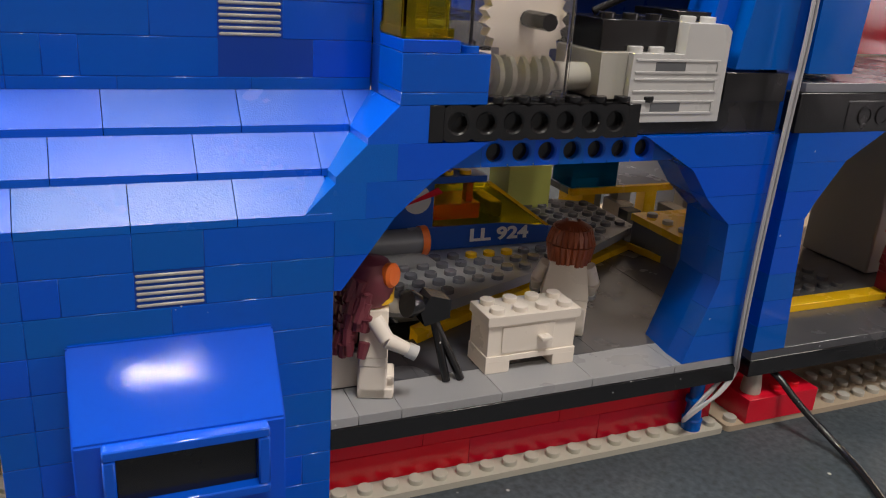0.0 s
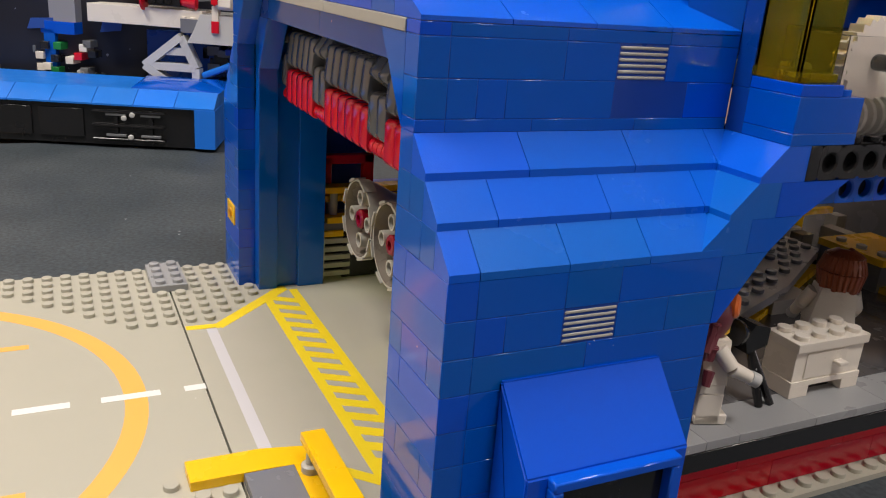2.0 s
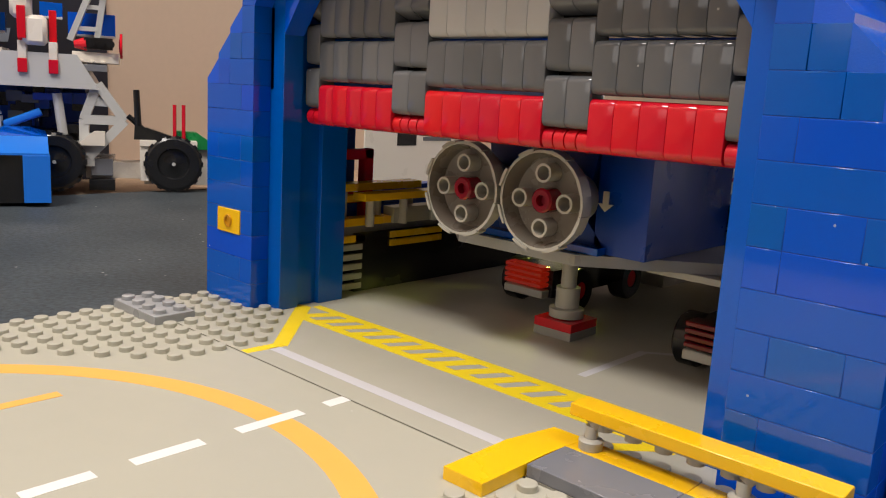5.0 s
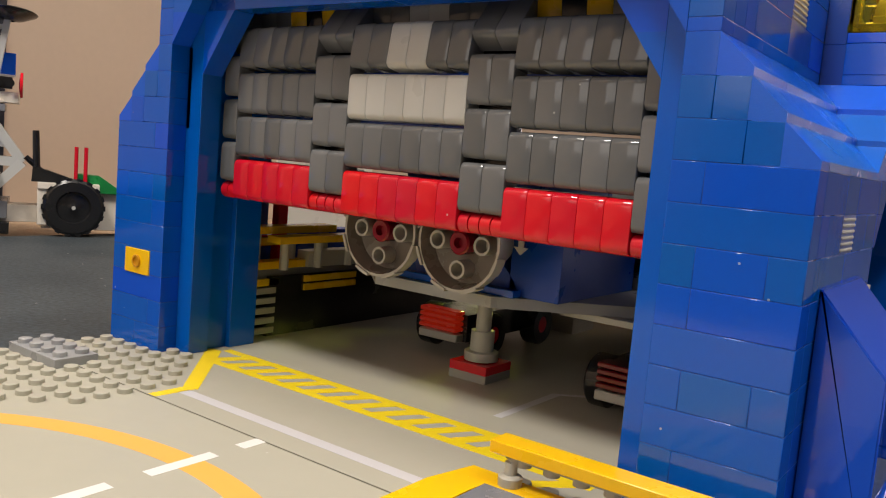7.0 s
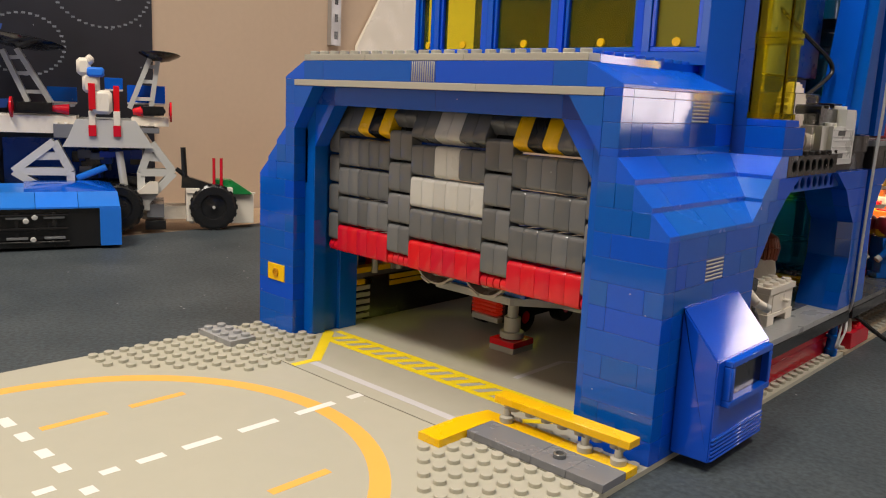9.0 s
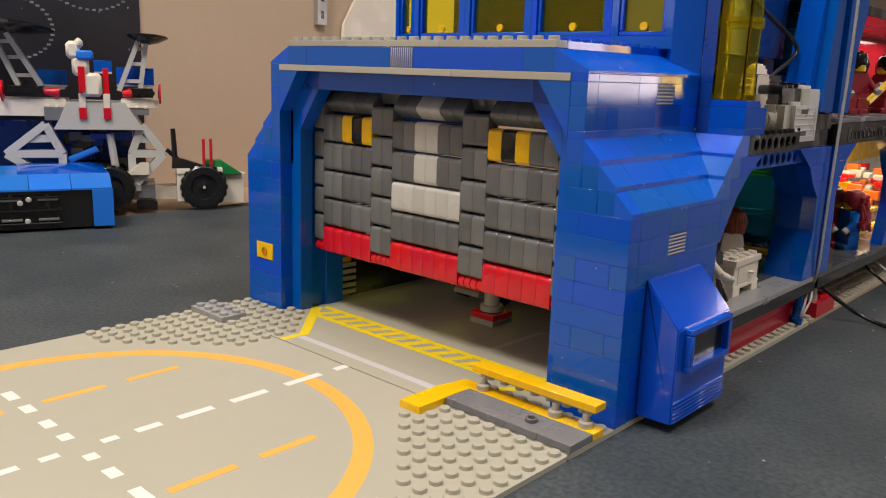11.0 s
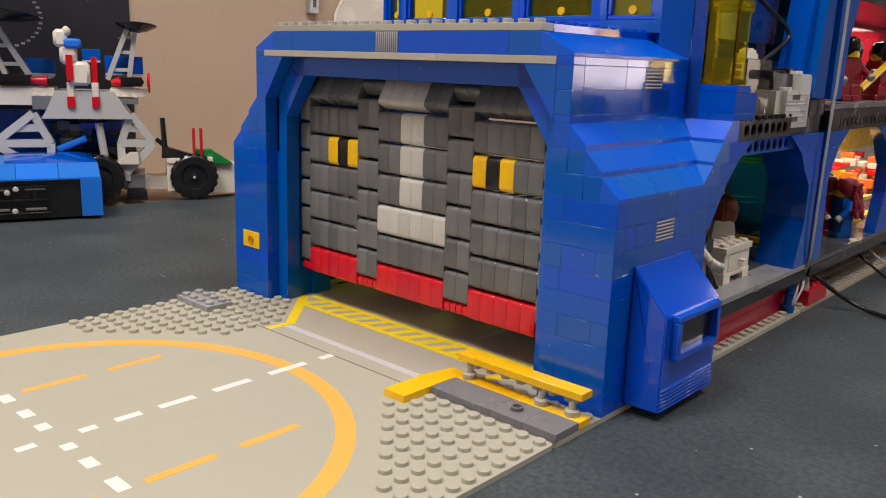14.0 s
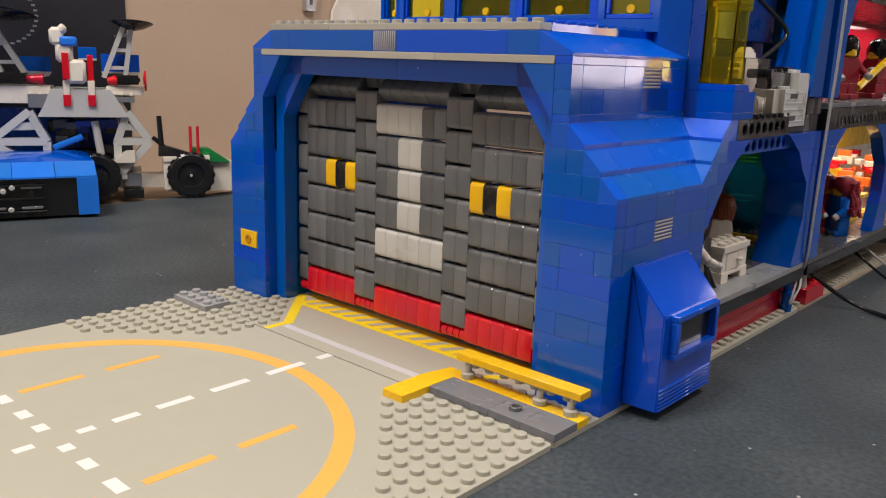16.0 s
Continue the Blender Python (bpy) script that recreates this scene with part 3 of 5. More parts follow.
def along(edge, z):
    for (za, ya), (zb, yb) in zip(edge, edge[1:]):
        if za <= z <= zb:
            return ya + (yb - ya) * (z - za) / (zb - za)
    return edge[-1][1]


def strip(edge, fixed, za, zb):
    """Outline in y and z of one brick course between a fixed end and an arch's edge."""
    zs = [za] + [z for z, _ in edge if za < z < zb] + [zb]
    return units([(fixed(za), za)] + [(along(edge, z), z) for z in zs] + [(fixed(zb), zb)])


def course(parent, poly, x0, x1, material=None):
    bm = bmesh.new()
    prism(bm, poly, "x", x0 * S, x1 * S)
    return part("brick", bm, material or BLUE, parent)


def arch_wall(parent, off, x0=-1.0, x1=0.0, left=True, fix_l=None, fix_r=31.7):
    g = 0.006
    if left:
        for k in range(3, 11):
            course(parent, [(u + off * S, w) for u, w in strip(EDGE_L, fix_l or (lambda z: 14.0 if z < 9 else min(14 + int(z + 1e-6) - 8, 16)), k + g, k + 1 - g)], x0, x1 - 0.004)
    for k in range(3, 11):
        e = strip(EDGE_R, lambda z: fix_r, k + g, k + 1 - g)
        course(parent, [(u + off * S, w) for u, w in e], x0, x1)


mod = thing("arched_module", "blue toy brick module with an arched bay on a red base", "building")
front = shapes(mod, "bay_wall", BLUE_DARK, [(-2.9, -1.0, 30.7, 31.6, 3, 11), (-1.0, -0.2, 30.4, 31.5, 3, 11)])
for k in (7, 8, 9, 10):
    lo_y = (14.0, 14.0, 15.0, 16.0)[k - 7]
    course(front, strip(EDGE_L, lambda z: lo_y, k + 0.006, k + 0.994), -1.0, -0.002)
arch_wall(front, 0, left=False)
# the deep, faceted flank of the arch
for a, b in zip(EDGE_R, EDGE_R[1:]):
    bm = bmesh.new()
    put_hull(bm, [(x * S, (e[1] + d) * S, e[0] * B) for e in (a, b) for x, d in ((-1.0, 0.0), (-2.9, 0.3))] + [(x * S, 31 * S, e[0] * B) for e in (a, b) for x in (-1.0, -2.9)])
    part("arch_flank", bm, BLUE, front)
base_wall = shapes(mod, "base_wall", RED, [(-2, -1.02, 13.9, 31.9, 0.0, 1.99)], "red base wall")
for k in range(3):
    for i in range(4):
        a, b = max(13.9, 13.9 + i * 6 - 2 * (k % 2)), min(31.9, 13.9 + (i + 1) * 6 - 2 * (k % 2))
        if b - a > 0.5 and k < 2:
            brick(-1.9, -0.95, a, b, k, k + 1, base_wall, RED)
sill = shapes(mod, "sill", BLACK, [(-3, 0.02, 14.0, 31.9, 2.0, 2.66)], "black plate edge")
bm = bmesh.new()
prism(bm, [(u * S, w * S) for u, w in ((-2.05, 14.0), (-2.05, 31.9), (-5.0, 37.0), (-13.2, 35.2), (-5.2, 19.0), (-5.0, 14.0))], "z", 2.4 * B, 2.98 * B)
DECK = plastic("charcoal_tile_plastic", (0.075, 0.076, 0.082), 0.14, 0.05)
deck = part("deck", bm, DECK, mod, "dark grey tiled floor")
for a, b in ((14.0, 15), (15, 16.6), (16.6, 20.6), (20.6, 24.6), (24.6, 28.6), (28.6, 31.9)):
    brick(-2.0, 0.0, a, b, 2.67, 3.0, deck, STEELY, "tile")
for a, b in ((14.0, 18), (18, 22), (22, 26), (26, 31.9)):
    brick(-4.0, -2.0, a, b, 2.67, 3.0, deck, DECK, "tile")
for a, b in (((-5.2, 19.0), (-13.2, 35.2)), ((-13.2, 35.2), (-5.0, 37.0))):
    bm = bmesh.new()
    (xa, ya), (xb, yb) = a, b
    put_hull(bm, [((x + d) * S, y * S, z * B) for x, y in (a, b) for d in (-0.45, 0.45) for z in (2.7, 3.3)])
    part("edge_plate", bm, YELLOW, deck)



def hole_beam(material, x1, ya, yb, za, zb, first, label):
    """A studless beam: a pierced front sheet over a solid core, with round holes closed by black discs for their shade.
    """
    beam = shapes(mod, "hole_beam", material, [(-1.2, x1 - 0.3, ya, yb, za, zb), (x1 - 0.3, x1, ya, first - 0.5, za, zb), (x1 - 0.3, x1, first + 6.5, yb, za, zb)], label)
    zc, hz, n = (za + zb) / 2 * B, (zb - za) / 2 * B, 24
    for k in range(7):
        yc = (first + k) * S
        # The black disc at the bottom paints in the darkness of a deep hole.
        for name, mt in (("pierced_front", material), ("hole", BLACK)):
            bm = bmesh.new()
            if name == "hole":
                bm.faces.new([bm.verts.new((x1 * S - 0.0023, yc + 0.0028 * math.cos(math.tau * i / n), zc + 0.0028 * math.sin(math.tau * i / n))) for i in range(n)])
                part(name, bm, mt, beam)
                continue
            loops = [[], [], [], []]
            for i in range(n):
                c, d = math.cos(math.tau * i / n), math.sin(math.tau * i / n)
                m = min(0.5 * S / max(abs(c), 1e-6), hz / max(abs(d), 1e-6))
                for lp, r, dx in zip(loops, (m, 0.0031, 0.0026, 0.0026), (0, 0, -0.0004, -0.0022)):
                    lp.append(bm.verts.new((x1 * S + dx, yc + r * c, zc + r * d)))
            for p, q in zip(loops, loops[1:]):
                for i in range(n):
                    bm.faces.new((p[i], p[(i + 1) % n], q[(i + 1) % n], q[i]))
            part(name, bm, mt, beam)
    return beam


beam_b = hole_beam(BLACK, 0.02, 17.0, 25.0, 11.02, 12.0, 18.0, "black beam with a row of round holes")
beam_u = hole_beam(BLUE, -0.35, 18.0, 27.0, 10.2, 11.0, 19.6, "blue beam with a row of round holes")
for k in range(7):
    stud(-0.5, 19.5 + k, 12.0, beam_b, BLACK)
shapes(mod, "storey_band", BLACK, [(-6, -0.40, 25.0, 31.8, 11.02, 12.0), (-6, -0.25, 28.8, 31.8, 12.0, 12.9), (-4, -1.3, 16.5, 31.8, 11.02, 12.0)], "dark plates between the storeys")
ledge = shapes(mod, "ledge", BLUE_DARK, [(-3.0, -0.02, 16.02, 18.98, 12.0, 13.3), (-3.0, -2.2, 16.02, 17.2, 13.3, 20)])
for a, b, z0, z1 in ((16, 19, 12, 12 + PL), (16, 19, 12 + PL, 13 + PL), (16, 17.9, 13 + PL, 13 + 2 * PL)):
    brick(-2.2, 0, a, b, z0, z1, ledge)
for x, y in ((-0.5, 18.45), (-1.5, 18.45)):
    stud(x, y, 13 + PL, ledge, BLUE)
# upper storey posts
for q in (((29.2, 13), (31.7, 13), (31.7, 22), (30.6, 22), (29.9, 17)),):
    bm = bmesh.new()
    prism(bm, units(q), "x", -2.6 * S, -0.3 * S)
    part("post", bm, BLUE, mod)
bm = bmesh.new()
put_hull(bm, [(x * S, y * S, z * B) for x in (-2.6, -1.0) for y, z in ((28.0, 12.9), (30.3, 16.8), (30.3, 22), (31, 12.9), (31, 22))])
part("arch_flank", bm, BLUE, mod)

column = thing("yellow_clear_column", "tall clear yellow panel column standing on the blue ledge", "panel")
for z0, z1 in ((13.68, 17.3), (17.32, 24)):
    bm = bmesh.new()
    for q in ((-2.2, -0.3, 16.05, 16.2, z0, z1), (-2.2, -2.05, 16.05, 17.6, z0, z1), (-0.45, -0.3, 16.05, 17.6, z0, z1), (-2.25, -0.2, 16.0, 17.75, z0, z0 + 0.26), (-2.25, -0.2, 16.0, 17.75, z1 - 0.26, z1)):
        put_box(bm, *q, 0.0002)
    part("panel", bm, TRANS_Y, column)

teal = thing("teal_clear_cylinder", "tall clear teal cylinder standing inside the module", "cylinder", "teal cylinders")
bm = bmesh.new()
for z0, z1 in ((12.65, 14.9), (15.0, 18.3), (18.4, 22)):
    put_lathe(bm, (-8.0 * S, 39.8 * S, z0 * B), (0, 0, 1), ((0, 0.0152), (0.0003, 0.0158), ((z1 - z0) * B - 0.0003, 0.0158), ((z1 - z0) * B, 0.0152)), 28)
part("tube", bm, TRANS_B, teal)
teal2 = thing("teal_clear_cylinder", "tall clear teal cylinder standing inside the module", "cylinder", "teal cylinders")
bm = bmesh.new()
for z0, z1 in ((3.31, 5.4), (5.45, 8.2), (8.25, 10.9)):
    put_lathe(bm, (-8.1 * S, 39.8 * S, z0 * B), (0, 0, 1), ((0, 0.0152), (0.0003, 0.0158), ((z1 - z0) * B - 0.0003, 0.0158), ((z1 - z0) * B, 0.0152)), 28)
part("tube", bm, TRANS_B, teal2)

motor = thing("motor_block", "light grey slotted motor housing with a black top", "motor")
bm = bmesh.new()
prism(bm, units([(24.6, 11.4), (28.75, 11.4), (28.75, 14.1), (28.5, 14.3), (26.8, 14.3), (26.8, 13.4), (24.6, 13.4)]), "x", -3.6 * S, -0.30 * S)
part("housing", bm, PALE, motor)
for z in (11.85, 12.5, 13.05):
    bm = bmesh.new()
    put_box(bm, -0.35, -0.26, 24.75, 28.4, z - 0.21, z - 0.14, 0.0001)
    put_box(bm, -0.35, -0.26, 24.75, 28.4, z + 0.14, z + 0.21, 0.0001)
    put_box(bm, -0.35, -0.26, 28.3, 28.42, z - 0.18, z + 0.18, 0.0001)
    part("slot_rim", bm, PALE, motor)
    if z != 12.5:
        bm = bmesh.new()
        put_box(bm, -0.35, -0.29, 25.6, 26.9, z - 0.13, z + 0.13)
        part("slot", bm, DARK, motor)
for y in (25.0, 25.9):
    stud(-0.85, y, 13.4, motor, PALE)
for y in (27.3, 28.2):
    stud(-1.1, y, 14.3, motor, PALE)
shapes(motor, "black_top", BLACK, [(-3.9, -0.9, 23.6, 26.9, 13.42, 14.3), (-3.9, -1.2, 26.95, 28.5, 14.35, 14.6)])
for k in range(3):
    stud(-1.5, 24.1 + k, 14.3, motor, BLACK)
shapes(motor, "rear_body", GREY, [(-3.6, -0.6, 23.5, 24.6, 12.05, 13.4)])

gearbox = thing("gearbox", "clear plastic gearbox with a pale gear and a grey worm screw", "gearbox")
for q in ((-2.9, -2.75, 18.5, 22.3, 12.02, 14.95), (-0.75, -0.6, 18.5, 22.3, 12.02, 14.95), (-2.75, -0.75, 18.5, 18.65, 12.02, 14.95), (-2.75, -0.75, 22.15, 22.3, 12.02, 14.95)):
    shapes(gearbox, "case_wall", TRANS, [q], "clear plastic", 0.0003)
bm = bmesh.new()
n = 24
ring = []
for i in range(n * 2):
    r = 0.0126 if i % 2 else 0.0110
    a = math.pi * i / n
    ring.append((20.9 * S + r * math.cos(a), 14.2 * B + r * math.sin(a)))
prism(bm, ring, "x", -2.0 * S, -1.4 * S)
part("gear", bm, WHITE, gearbox, "pale toothed gear")
bm = bmesh.new()
put_tube(bm, (-2.6 * S, 20.9 * S, 14.2 * B), (0.15 * S, 20.9 * S, 14.2 * B), 0.0023, n=8)
part("axle", bm, BLACK, gearbox)
bm = bmesh.new()
for k in range(5):
    y = (19.7 + k * 0.48) * S
    put_lathe(bm, (-1.6 * S, y, 12.6 * B), (0, 1, 0), ((0, 0.0028), (0.0008, 0.0058), (0.0022, 0.0058), (0.0030, 0.0028), (0.0040, 0.0028)), 18)
part("worm_screw", bm, GREY, gearbox)
bm = bmesh.new()
put_tube(bm, (-1.6 * S, 19.2 * S, 12.6 * B), (-1.6 * S, 24.0 * S, 12.6 * B), 0.0028)
put_tube(bm, (-1.6 * S, 22.2 * S, 12.6 * B), (-1.6 * S, 23.6 * S, 12.6 * B), 0.0040)
part("shaft", bm, GREY, gearbox)

# ---- blue locker hung on the garage side ----
locker = thing("blue_wall_box", "glossy blue box with a sloped lid and a framed black sheet standing for the shade inside the opening", "box")
bm = bmesh.new()
prism(bm, units([(0.02, 0.2), (2.0, 0.22), (2.0, 4.40), (0.05, 6.25), (0.02, 6.25)]), "y", 6.0 * S, 12.0 * S)
bmesh.ops.bevel(bm, geom=bm.edges[:], offset=0.0005, segments=2, affect="EDGES")
GLOSSY = plastic("glossy_blue_plastic", (0.002, 0.066, 0.60), 0.05, 0.0, 0.05)
part("body", bm, GLOSSY, locker)
bm = bmesh.new()
for q in ((1.9, 2.42, 6.75, 11.45, 4.10, 4.38), (1.9, 2.42, 6.75, 11.45, 2.45, 2.73), (1.9, 2.42, 6.75, 7.1, 2.73, 4.10), (1.9, 2.42, 11.1, 11.45, 2.73, 4.10)):
    put_box(bm, *q, 0.0004)
part("opening_frame", bm, GLOSSY, locker)
# The body is solid: a black sheet in the frame gives the interior's shade.
shapes(locker, "opening", BLACK, [(1.9, 2.04, 7.1, 11.1, 2.73, 4.10)], "black sheet standing for the shade inside the opening")
for k in range(6):
    shapes(locker, "rib", GLOSSY, [(1.9, 2.10, 6.1, 11.9, 0.27 + k * 0.17, 0.37 + k * 0.17)], c=0.0003)

# ---- small toy figures (one mesh each) ----


def doll(name, label, x, y, zb, turn, legs, torso, hair, arms=25, long_hair=False, seat=False):
    mats = [legs, torso, FLESH, hair, PALE]
    bm = bmesh.new()
    for s in (-1, 1):
        put_box(bm, (s * 0.48 - 0.46), (s * 0.48 + 0.46), -0.5, 0.5, 0.0, 1.05, 0.0006, 0)
        put_box(bm, (s * 0.48 - 0.46), (s * 0.48 + 0.46), -0.75, 0.5, 0.0, 0.36, 0.0005, 0)
    put_box(bm, -0.95, 0.95, -0.45, 0.45, 1.02, 1.32, 0.0003, 0)
    put_hull(bm, [(sx * w * S, sy * 0.47 * S, z * B) for sx in (-1, 1) for sy in (-1, 1) for w, z in ((0.97, 1.33), (0.72, 2.66))], 1)
    for s in (-1, 1):
        a = radians(arms if s > 0 else arms * 0.6)
        p0 = Vector((s * 0.84 * S, 0, 2.45 * B))
        p1 = p0 + Vector((s * 0.0024, -math.sin(a) * 0.006, -math.cos(a) * 0.006))
        p2 = p1 + Vector((0, -math.sin(a + 0.5) * 0.006, -math.cos(a + 0.5) * 0.006))
        put_tube(bm, p0, p1, 0.0023, 0.0022, 12, 1)
        put_tube(bm, p1, p2, 0.0022, 0.0018, 12, 1)
        put_tube(bm, p2, p2 + (p2 - p1) * 0.45, 0.0021, 0.0021, 12, 4)
    put_lathe(bm, (0, 0, 2.66 * B), (0, 0, 1), ((0, 0.0028), (0.0006, 0.0043), (0.0012, 0.0050), (0.0080, 0.0050), (0.0090, 0.0040), (0.0096, 0.0)), 20, 2)
    rings = ((0.0004, 0.0056), (0.0030, 0.0066), (0.0065, 0.0072), (0.0098, 0.0069), (0.0122, 0.0050), (0.0134, 0.0))
    put_lathe(bm, (0, 0.0019, 2.66 * B), (0, 0, 1), rings, 20, 3)
    r2 = random.Random(int(x * 7 + y * 3))
    if long_hair:
        for k in range(150):
            ang, h = r2.uniform(0.0, math.pi), r2.uniform(-0.009, 0.010)
            w = 0.0064 + max(0.0, 0.003 - h) * 0.16 + r2.uniform(0.0, 0.0008)
            c = Vector((w * math.cos(ang), 0.0020 + w * math.sin(ang) * 1.15, 2.66 * B + h))
            put_tube(bm, c, c + Vector((r2.uniform(-0.0016, 0.0016), r2.uniform(-0.0002, 0.0018), -0.0042)), 0.0016, 0.0012, 8, 3)
    else:
        for k in range(26):
            ang = math.tau * k / 26
            if abs(math.cos(ang)) < 0.8 and math.sin(ang) < 0:
                continue
            q = [Vector((r * math.cos(ang), 0.0019 + r * math.sin(ang), 2.66 * B + h)) for r, h in ((0.0020, 0.0130), (0.0055, 0.0112), (0.0071, 0.0065), (0.0062, r2.uniform(0.0, 0.0012)))]
            for a, b in zip(q, q[1:]):
                put_tube(bm, a, b, 0.0010, 0.0009, 6, 3)
    ob = part(name, bm, mats, None)
    ob.location, ob.rotation_euler = (x * S, y * S, zb * B), (0, 0, radians(turn))
    ob.scale = (1.06, 1.06, 1.06)
    return tagged(ob, label, "toy figure", "toy figures")


doll("toy_figure", "white toy figure with long dark maroon hair, standing on the tiles", -1.9, 16.1, 3.0, 160, WHITE, WHITE, MAROON, 62, True)
doll("toy_figure", "white toy figure with short brown hair beside the cabinet", -4.3, 25.6, 3.0, -118, WHITE, WHITE, BROWN, 15)
ear = thing("ear_cup", "orange round ear cup on the figure's head", "ear cup")
bm = bmesh.new()
put_lathe(bm, (-1.35 * S, 16.42 * S, 6.85 * B), (0.8, 0.6, 0.1), ((-0.001, 0.0034), (0.0008, 0.0036), (0.0016, 0.0028), (0.0018, 0.0)), 18)
part("cup", bm, ORANGE, ear)

cabinet = thing("white_cabinet", "white toy brick cabinet with a small door and studded top", "cabinet", at=(-0.9 * S, 0, 0))
shapes(cabinet, "leg", WHITE, [(-2.2, -0.55, 20.55, 21.6, 3.0, 3.42)])
shapes(cabinet, "leg", WHITE, [(-2.2, -0.55, 23.55, 24.55, 3.0, 3.42)])
shapes(cabinet, "body", WHITE, [(-2.2, -0.55, 20.55, 24.55, 3.40, 3.6), (-2.2, -0.62, 20.6, 24.5, 3.6, 4.68)])
shapes(cabinet, "door", WHITE, [(-0.7, -0.57, 21.2, 23.5, 3.68, 4.6)])
bm = bmesh.new()
put_box(bm, -0.6, -0.2, 22.75, 23.25, 4.08, 4.22, 0.0003)
part("handle", bm, WHITE, cabinet)
shapes(cabinet, "top", WHITE, [(-2.25, -0.5, 20.5, 24.6, 4.70, 5.03)])
for k in range(4):
    for xx in (-0.95, -1.85):
        stud(xx, 21.05 + k, 5.03, cabinet, WHITE)

cam_toy = thing("toy_film_camera", "black toy film camera on a slanted stand", "toy camera")
bm = bmesh.new()
put_hull(bm, [(a * S, b * S, c * B) for a in (-2.6, -1.7) for b, c in ((18.0, 4.9), (19.0, 5.1), (18.2, 5.9), (19.0, 5.7), (17.8, 5.4))])
put_lathe(bm, (-2.1 * S, 18.0 * S, 5.5 * B), (0.2, -1, 0.25), ((0, 0.0028), (0.004, 0.0042), (0.0055, 0.0042), (0.0055, 0.0)), 18)
part("camera_body", bm, BLACK, cam_toy)
bm = bmesh.new()
for q in ((19.5, 17.6), (18.9, 18.9)):
    put_tube(bm, (-2.1 * S, 18.5 * S, 5.0 * B), ((-1.4 if q[0] > 18 else -2.4) * S, q[0] * S, 3.02 * B), 0.0013, 0.0013, 10)
part("stand", bm, BLACK, cam_toy)
seat = thing("white_console", "white toy console block behind the long haired figure", "console")
shapes(seat, "console_block", WHITE, [(-3.4, -2.0, 14.2, 15.6, 3.0, 4.2), (-3.4, -2.0, 14.2, 14.6, 4.2, 5.2)], c=0.0004)

# ---- blue post, red base, wires between the modules ----
post = thing("blue_post", "small turned blue post on the baseplate edge", "post")
bm = bmesh.new()
put_lathe(bm, (-0.5 * S, 30.5 * S, 0), (0, 0, 1), ((0, 0.0034), (0.004, 0.0036), (0.0045, 0.0030), (0.010, 0.0026), (0.0105, 0.0034), (0.012, 0.0034), (0.0125, 0.0024), (0.018, 0.0024), (0.0185, 0.0)), 18)
part("stem", bm, BLUE, post)
foot = thing("red_base_block", "red brick base with a grey cone under the module joint", "base")
for z0, z1 in ((0, 1),):
    brick(-2.0, 0.05, 33.1, 37.2, z0, z1, foot, RED)
brick(-4, -2, 32.2, 37.2, 0.9, 2.0, foot, RED)
for y in (35.2, 36.2):
    stud(-0.6, y, 1.0, foot, RED)
bm = bmesh.new()
put_lathe(bm, (-0.7 * S, 33.8 * S, 1.0 * B), (0, 0, 1), ((0, 0.0036), (0.002, 0.0036), (0.0095, 0.0026), (0.0098, 0.0)), 18)
part("cone", bm, GREY, foot)


def wire(name, label, pts, r, material):
    cu = bpy.data.curves.new(name, "CURVE")
    cu.dimensions, cu.bevel_depth, cu.bevel_resolution, cu.resolution_u = "3D", r, 3, 8
    sp = cu.splines.new("NURBS")
    sp.points.add(len(pts) - 1)
    for q, (x, y, z) in zip(sp.points, pts):
        q.co = (x * S, y * S, z * B, 1)
    sp.use_endpoint_u, sp.order_u = True, 3
    cu.materials.append(material)
    return tagged(new(name, cu), label, "cable", "cables")


for d in (0, 0.18):
    wire("white_cable", "thin pale cable hanging down the joint", [(0.6, 31.0 + d, 22), (0.5, 31.6 + d, 16), (0.35, 31.5 + d, 11), (0.3, 31.4 + d, 6.5), (0.25, 31.5 + d, 3), (-0.3, 32.2 + d, 2.2), (0.2, 31.0 + d, 1.6), (0.3, 29.6, 1.0 + d), (0.1, 29.3, 0.6), (0, 30.5, 1.4 + d), (-0.4, 31.9, 2.1)], 0.0006, CABLE_W)
wire("black_cable", "black flat cable leaving the module across the mat", [(-2.5, 34.2, 2.2), (-0.5, 34.6, 2.0), (1.0, 35.0, 1.0), (3.0, 35.8, 0.0), (6.0, 34.8, -0.1), (12, 31, -0.1), (30, 22, -0.1), (60, 10, -0.1)], 0.0013, BLACK)
wire("black_cable", "thin black cable lying on the mat", [(-1.5, 48, 1.8), (0.5, 48, 0.6), (3, 46, -0.1), (8, 41, -0.1), (20, 33, -0.1), (60, 22, -0.1)], 0.0009, BLACK)
wire("white_cable", "pale cable lying on the mat", [(-1.5, 51, 1.8), (0.5, 51, 0.6), (3, 49.5, -0.1), (9, 44, -0.1), (22, 36, -0.1), (60, 27, -0.1)], 0.0009, CABLE_W)
wire("black_cable", "black cable inside the upper storey", [(-4.6, 22.5, 20), (-3.0, 26.0, 18), (-2.0, 29, 16.6), (-2.2, 27.2, 15.6), (-3.0, 24.5, 14.4)], 0.0012, BLACK)

# ---- second module ----
mod2 = thing("second_module", "blue toy brick module with arches and a red upper room", "building")
mwall = shapes(mod2, "bay_wall", BLUE_DARK, [(-2.9, -1.2, 32.7, 33.2, 3, 11)])
E2 = ((3.0, 34.5), (8.0, 34.0), (8.6, 34.4), (10.0, 35.6), (11.0, 37.5))
